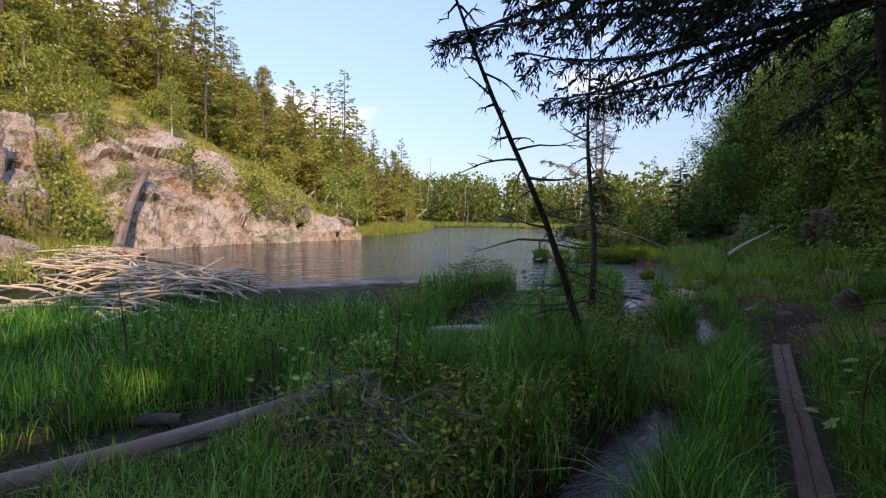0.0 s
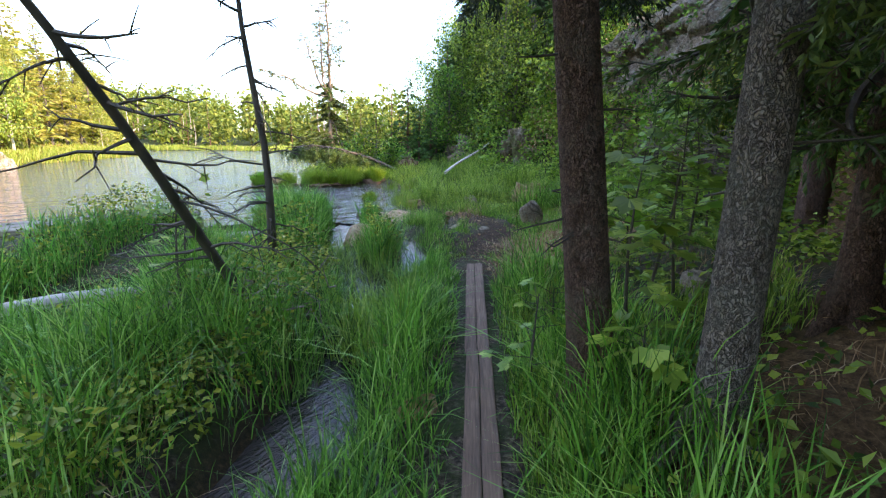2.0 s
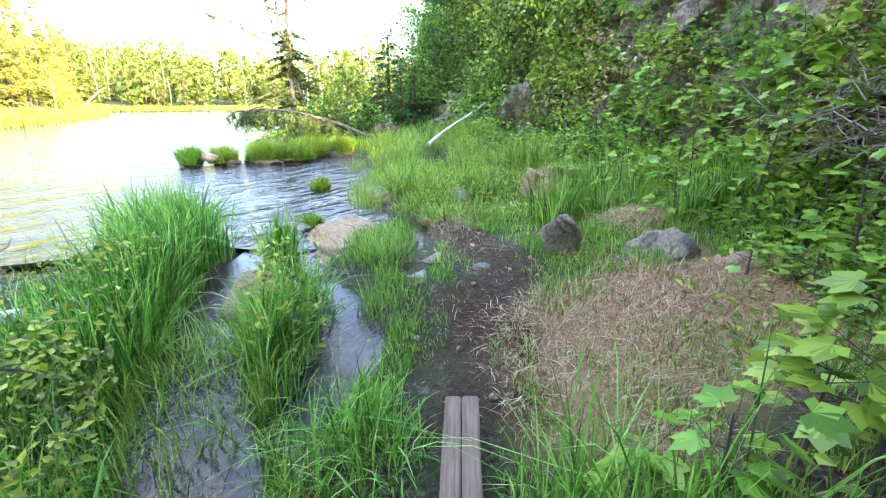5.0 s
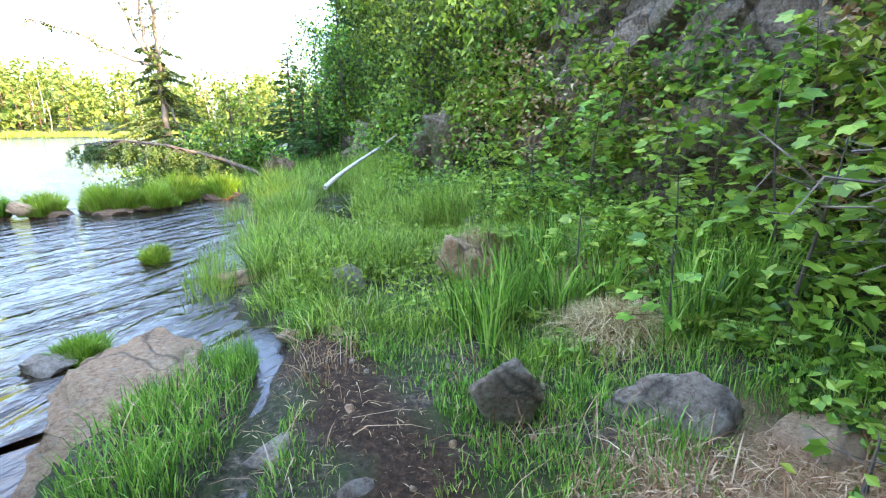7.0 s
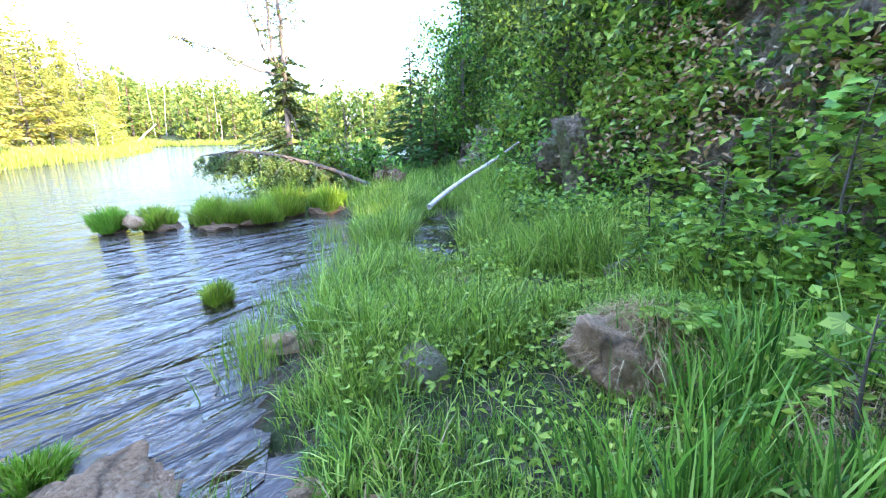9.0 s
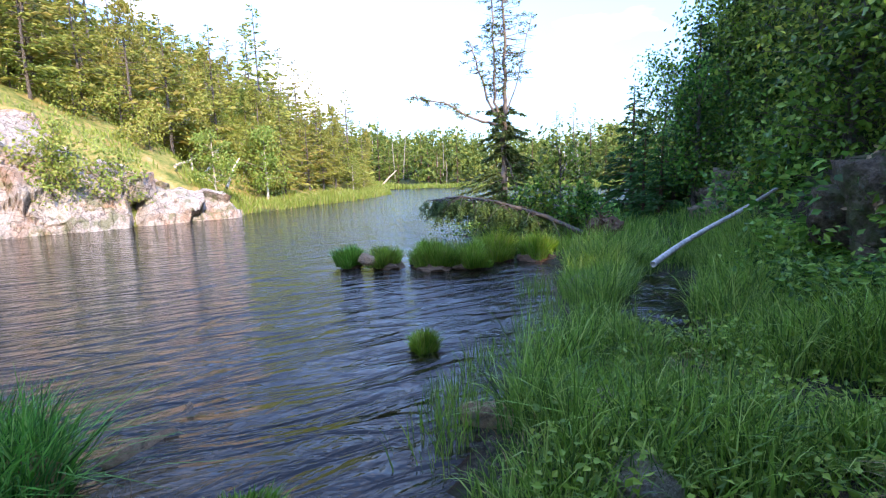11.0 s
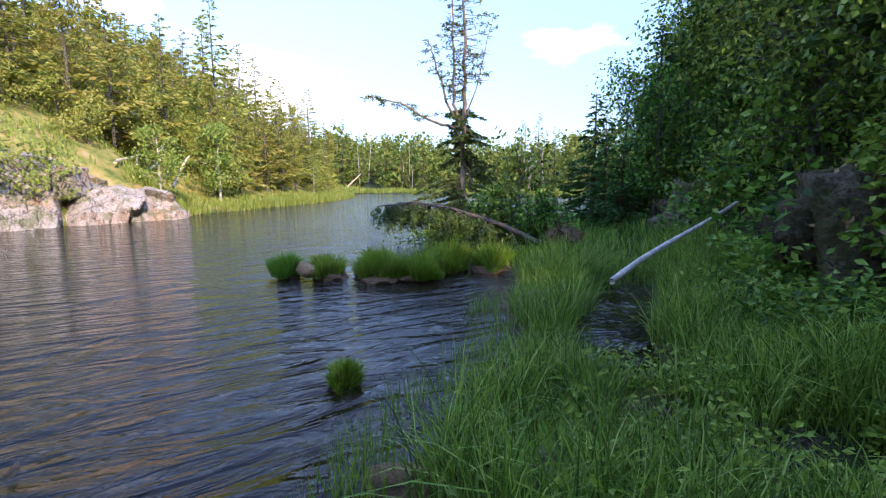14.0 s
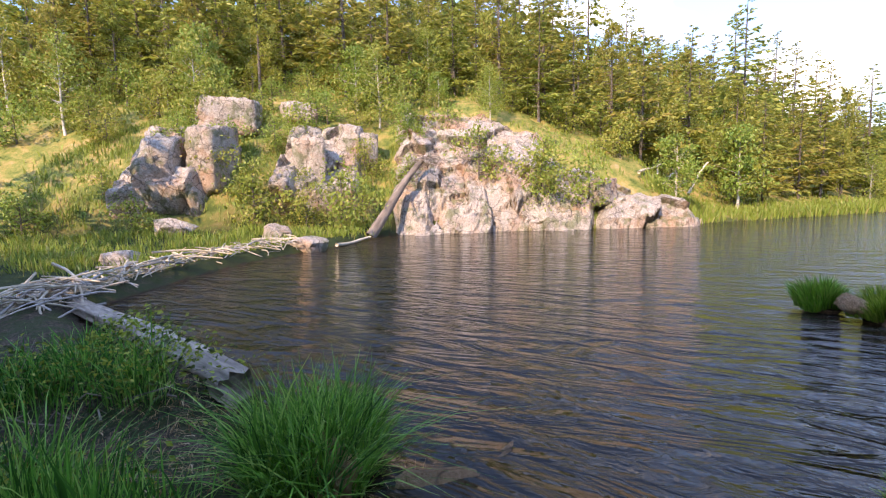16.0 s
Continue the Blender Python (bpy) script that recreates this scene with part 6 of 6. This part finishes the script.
grass_patch("hill_grass", 26000, -54, -20, -30, 40, lambda x, y: (np.interp(y, LEFT_Y, LEFT_X) - x > 1.5) & (rocky(y, np.interp(y, LEFT_Y, LEFT_X) - np.interp(y, [-30, 2.0, 4.5], [4.5, 3.5, 0]) - x) < 0.4), 0.4, 0.08, "farsedge", "sunny grass on the hillside above the cliff", 715, clump=0.6, per=60, segs=2)


grass_patch("dry_grass", 5500, 1.0, 3.4, 4.4, 8.0, lambda x, y: (np.hypot((x - 2.3) * 1.1, y - 6.4) < 0.95) | (np.hypot(x - 2.36, y - 5.1) < 0.5), 0.22, 0.007, "straw", "dry matted grass hanging over a mound on the bank", 722, clump=0.2, lean=2.0, curl=0.9)
grass_patch("short_grass", 5200, 0.7, 3.8, 1.2, 4.4, lambda x, y: (near_line(x, y, STRAW)[0] < 1.5) & (fbm(x * 2.6, y * 2.6, 81) > 0.0) & (near_line(x, y, MUD)[0] > 0.35), 0.12, 0.006, "grass", "thin green grass coming through the dead straw", 733, clump=0.09, lean=1.0)
grass_patch("straw_litter", 2600, -0.3, 1.6, 1.6, 5.2, lambda x, y: near_line(x, y, MUD)[0] < 0.7, 0.05, 0.005, "straw", "scattered dead straw on the muddy path", 716, clump=0.25, lean=3.0, curl=1.0)
grass_patch("short_grass", 3500, -0.3, 1.7, 1.7, 5.2, lambda x, y: (near_line(x, y, MUD)[0] + 0.5 * fbm(x * 4, y * 4, 8) > 0.16) & (near_line(x, y, RILL)[0] > 0.12) & (near_line(x, y, RUNNEL)[0] > 0.1), 0.09, 0.006, "grass", "sparse trodden grass on the muddy path", 717, clump=0.05, per=22)
grass_patch("straw_litter", 3500, -5.2, -2.6, 0.6, 4.0, lambda x, y: near_line(x, y, BACKWATER)[0] < 0.9, 0.10, 0.007, "straw", "grey-brown debris and dead straw below the dam", 719, clump=0.2, lean=2.6, curl=1.0)
grass_patch("straw_litter", 2500, -3.4, -1.2, -4.6, -2.0, lambda x, y: near_line(x, y, CLEARING)[0] < 1.0, 0.14, 0.007, "straw", "pale dead grass flattened around the old log", 718, clump=0.12, lean=1.8, curl=1.0)


grass_patch("water_reeds", 1100, -2.6, -0.6, 5.9, 12.5, lambda x, y: (pond_side(x, y) < 0.05) & (pond_side(x, y) > -0.5), 0.45, 0.008, "sedge", "thin reeds standing in the shallow water", 720, clump=0.12, lean=0.35)
grass_patch("water_reeds", 260, -3.6, -1.6, 4.8, 6.2, lambda x, y: (pond_side(x, y) < -0.1) & (pond_side(x, y) > -0.9), 0.30, 0.006, "straw", "thin dry reeds over the sunken rock", 721, clump=0.10, lean=0.9)


grass_patch("brook_grass", 5200, -1.9, 0.1, -0.6, 2.4, lambda x, y: (near_line(x, y, BROOK)[0] < 0.42) & (fbm(x * 2.5, y * 2.5, 61) > -0.12), 0.46, 0.010, "grass", "long grass arching over the narrow brook", 730, clump=0.10, lean=0.8, curl=0.9)
grass_patch("short_grass", 9000, -0.9, 2.6, 5.0, 9.0, lambda x, y: dry_land(x, y, 0.03) & (hill_s(x, y) < -0.8), 0.17, 0.008, "grass", "short matted grass between the tall clumps of the bank", 731, clump=0.10, lean=1.2, curl=0.9)
grass_patch("tall_grass", 3600, 1.2, 3.6, 4.3, 6.6, lambda x, y: (hill_s(x, y) < -0.3) & (fbm(x * 2.2, y * 2.2, 63) > 0.02) & (np.hypot(x - 2.36, y - 5.1) > 0.4), 0.62, 0.015, "grass", "broad-bladed tall grass clumps behind the boulders", 732, clump=0.10, lean=0.5, per=60)


def crown_of_mound(name, x0, y0, z0, rx, ry, rz, n, seed, mat, ln, wd, label):
    """Matted blades that grow on a hump or a boulder's top."""
    q = np.random.default_rng(seed)
    a, r = q.random(n) * 6.28, np.sqrt(q.random(n)) * 0.9
    base = np.column_stack([x0 + rx * r * np.cos(a), y0 + ry * r * np.sin(a), z0 + rz * np.sqrt(1 - r * r) - 0.03])
    out = np.column_stack([np.cos(a), np.sin(a)]) * (0.25 + 0.5 * r)[:, None] + q.normal(0, 1.1, (n, 2))
    base[:, 2] += 0.06 * fbm(base[:, 0] * 6, base[:, 1] * 6, seed)
    g = Geo()
    blades(g, base, ln * q.uniform(0.4, 1.2, n), wd, out, q, 1.0)
    tagged(new(name, g.mesh(name, M[mat])), label, "grass", kind="stuff")


crown_of_mound("dry_grass", 1.62, 6.7, 0.1, 0.5, 0.45, 0.46, 2200, 741, "straw", 0.12, 0.006, "dead straw hanging over the top of the big boulder")
crown_of_mound("moss_grass", 1.75, 6.8, 0.12, 0.5, 0.42, 0.44, 2000, 742, "grass", 0.16, 0.008, "green tufts growing on the big boulder")
crown_of_mound("dry_grass", 2.36, 5.1, 0.06, 0.42, 0.36, 0.22, 1700, 743, "straw", 0.17, 0.006, "dead straw matted over a small hump")


def fern(x, y, n, ln, seed, z=None):
    """A fern of arching fronds with paired leaflets."""
    q = np.random.default_rng(seed)
    ob = tagged(empty("fern", x, y, land1(x, y) if z is None else z), "fresh green fern with arching feathery fronds", "fern", "ferns on the bank")
    for k in range(n):
        g = Geo()
        a = 6.283 * (k + 0.5 * q.random()) / n
        d = np.array([math.cos(a), math.sin(a), 0])
        side = np.array([-d[1], d[0], 0])
        L = ln * q.uniform(0.7, 1.15)
        u = np.linspace(0, 1, 7)
        pts = d * (L * 0.75 * u)[:, None] + np.array([0, 0, 1]) * (L * (0.95 * u - 0.75 * u ** 2))[:, None]
        tube(g, pts, 0.004 * (1.1 - u), 4, False, r=q)
        t = np.repeat(np.linspace(0.15, 0.97, 15), 2)
        sg = np.tile([1.0, -1.0], 15)
        base = np.stack([np.interp(t, u, pts[:, c]) for c in range(3)], 1)
        way = side * sg[:, None] + d * 0.45 + q.normal(0, 0.08, (30, 3))
        cards(g, base, way, 0.34 * L * np.sin(np.pi * (0.12 + 0.86 * t)) ** 0.8 * 0.75 + 0.01, 0.035 * L / 0.4, q, 0.03)
        part("frond", g.mesh("frond", M["bright"]), ob)
    return ob


for i, (x, y, n, ln) in enumerate(((1.75, 5.5, 7, 0.42), (2.6, 5.6, 8, 0.46), (1.9, 4.85, 6, 0.3), (2.05, 7.5, 8, 0.45), (2.9, 4.6, 7, 0.4), (0.95, 7.4, 6, 0.38), (3.1, 5.2, 8, 0.5), (2.4, 8.6, 7, 0.45), (1.25, 5.35, 6, 0.3), (3.4, 3.9, 7, 0.4), (2.2, 0.3, 7, 0.4), (1.5, 8.4, 7, 0.4))):
    fern(x, y, n, ln, 1200 + i)
fern(1.75, 6.5, 6, 0.34, 1220, 0.52)

# ---- tussocks in the water ----
def tussock(x, y, w, h, seed, label, brown=True):
    q = np.random.default_rng(seed)
    ob = tagged(empty("grass_tussock", x, y, 0), label, "tussock", "grass tussocks in the pond")
    if brown:
        part("root_mass", rock_mesh("root_mass", (w * 1.5, w * 1.35, 0.30), seed, "root", sub=3, rough=0.25), ob, "reddish-brown matted roots")
    g = Geo()
    n = int(1000 + 3400 * w)
    a = q.random(n) * 6.28
    rr = np.sqrt(q.random(n)) * (1 + 0.25 * np.sin(2 * a + seed) + 0.15 * np.sin(5 * a))
    tuft = 0.75 + 0.35 * np.sin(3 * a + 2 * seed) * rr
    base = np.column_stack([0.62 * w * rr * np.cos(a), 0.62 * w * rr * np.sin(a), (0.12 if brown else 0.01) - 0.07 * rr])
    out = np.column_stack([np.cos(a), np.sin(a)]) * rr[:, None] * 0.75 + q.normal(0, 0.25, (n, 2))
    blades(g, base, h * 1.1 * q.uniform(0.3, 1.25, n) * tuft * (1.1 - 0.35 * rr), 0.012, out * 0.62, q, 0.9)
    part("grass_tuft", g.mesh("grass_tuft", M["sedge"]), ob)


tussock(-2.42, 7.72, 0.22, 0.26, 801, "small round grass tussock alone in the water", False)
tussock(-6.75, 10.65, 0.45, 0.42, 802, "low grass tussock at the end of the row")
tussock(-6.1, 11.0, 0.5, 0.40, 803, "grass tussock with a dry brown patch")
tussock(-5.5, 11.7, 0.45, 0.48, 804, "tall grass tussock in the row")
tussock(-5.1, 11.5, 0.6, 0.5, 805, "broad grass tussock on brown roots")
tussock(-4.55, 11.8, 0.62, 0.5, 806, "broad grass tussock on reddish roots")
tussock(-4.5, 12.8, 0.6, 0.6, 807, "dark leafy tussock near the point")
tussock(-3.8, 13.4, 0.6, 0.5, 808, "tussock beside the bank")
tussock(-1.62, 5.15, 0.26, 0.2, 809, "low tuft over a sunken stone", False)
stone("boulder", -6.3, 10.8, 0.16, (0.5, 0.4, 0.34), 91, "slab", "pale dry stump between the tussocks")


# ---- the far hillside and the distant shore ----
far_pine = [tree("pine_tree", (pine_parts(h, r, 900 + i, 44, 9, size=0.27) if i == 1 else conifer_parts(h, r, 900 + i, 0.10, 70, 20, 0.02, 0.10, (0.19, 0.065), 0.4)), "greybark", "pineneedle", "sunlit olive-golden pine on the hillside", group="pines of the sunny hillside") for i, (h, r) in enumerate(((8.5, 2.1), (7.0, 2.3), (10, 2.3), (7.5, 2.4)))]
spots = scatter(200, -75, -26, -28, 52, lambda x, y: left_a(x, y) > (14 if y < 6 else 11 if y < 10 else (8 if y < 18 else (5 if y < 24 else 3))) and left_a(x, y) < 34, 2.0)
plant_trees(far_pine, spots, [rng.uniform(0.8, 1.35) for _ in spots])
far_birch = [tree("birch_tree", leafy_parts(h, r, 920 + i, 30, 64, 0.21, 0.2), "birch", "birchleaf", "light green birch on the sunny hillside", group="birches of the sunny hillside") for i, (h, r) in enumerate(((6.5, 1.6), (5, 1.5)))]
spots = [(-33.5, 20.5), (-31.5, 25), (-30.5, 8.5), (-27.3, 3.4)] + scatter(56, -70, -24, -24, 52, lambda x, y: left_a(x, y) > (9 if y < 18 else 2.5) and left_a(x, y) < 30, 1.9)
plant_trees(far_birch, spots, [0.9, 1.0, 0.55, 0.6] + [rng.uniform(0.5, 1.05) for _ in spots[4:]])
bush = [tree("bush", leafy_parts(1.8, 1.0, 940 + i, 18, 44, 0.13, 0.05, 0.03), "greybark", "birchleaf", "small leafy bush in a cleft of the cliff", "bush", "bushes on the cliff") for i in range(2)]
spots = [(-25.0, 3.6), (-24.3, 10.2), (-25.6, 7.3), (-24.9, 10.5), (-25.8, 10.9), (-24.6, 1.2), (-22.0, 0.6), (-24.0, -1.6), (-28.5, 3.2), (-24.6, 12.9), (-27.9, -2.0), (-22.5, -3.6), (-25.2, -5.5), (-29, 5.8)] + scatter(120, -42, -17, -28, 20, lambda x, y: left_a(x, y) > (2 if y < 2 else 9 if y < 12 else 6), 1.1)
plant_trees(bush, spots, [rng.uniform(0.7, 1.5) for _ in spots])
far_spruce = [tree("spruce_tree", conifer_parts(h, r, 960 + i, 0.05, 50, 9, card=(0.5, 0.2)), "bark", "farleaf", "pointed green spruce on the distant shore", group="spruces of the distant shore") for i, (h, r) in enumerate(((9, 1.7), (11, 1.9)))]
spots = [(-13.8, 44.0)] + scatter(90, -95, 6, 44, 100, lambda x, y: float(pond_side(np.array([x]), np.array([y]))[0]) > 8 and hs1(x, y) < 2, 2.4)
plant_trees(far_spruce, spots, [0.6] + [rng.uniform(0.6, 1.2) for _ in spots[1:]])
for i in range(40):
    x, y = rng.uniform(-80, -10), rng.uniform(70, 90)
    if i % 2 or float(pond_side(np.array([x]), np.array([y]))[0]) < 5:
        continue
    h = rng.uniform(5, 10)
    if i == 4:
        x, y, h = -72.0, 87.0, 15.0
    log("bare_trunk", (x, y, land1(x, y) - 0.2), (x + rng.normal(0, 0.5), y, land1(x, y) + h), 0.10, 0.04, 970 + i, "grey", "bleached bare standing trunk on the distant shore", "dead tree", sides=6, group="bare trunks of the distant shore")


def far_woods():
    q = np.random.default_rng(980)
    low = []
    for i in range(3):
        low.append(conifer_parts(9, 1.7, 981 + i, 0.08, 24, 6, card=(0.8, 0.5))[1].arrays())
    leafy = [leafy_parts(8, 2.2, 985 + i, 16, 12, 0.75, 0.15)[1].arrays() for i in range(3)]
    for name, kinds, mat, n, label in (("far_woods", low, "farleaf", 330, "distant spruce wood beyond the pond"), ("far_woods", leafy, "farleaf", 520, "distant light green leafy wood beyond the pond")):
        g = Geo()
        c = 0
        while c < n:
            x, y = q.uniform(-150, 30), q.uniform(-50, 140)
            a = left_a(x, y)
            okl = (a > 30 and y < 60)
            okf = y > 60 and float(pond_side(np.array([x]), np.array([y]))[0]) > 12
            okr = y > 45 and x > 0
            if okl or okf or okr:
                joined(g, [kinds[c % 3]], [(x, y, land1(x, y) - 0.3, q.random() * 6.28, q.uniform(0.85, 1.45))])
                c += 1
        tagged(new(name, g.mesh(name, M[mat])), label, "wood", kind="stuff")


far_woods()
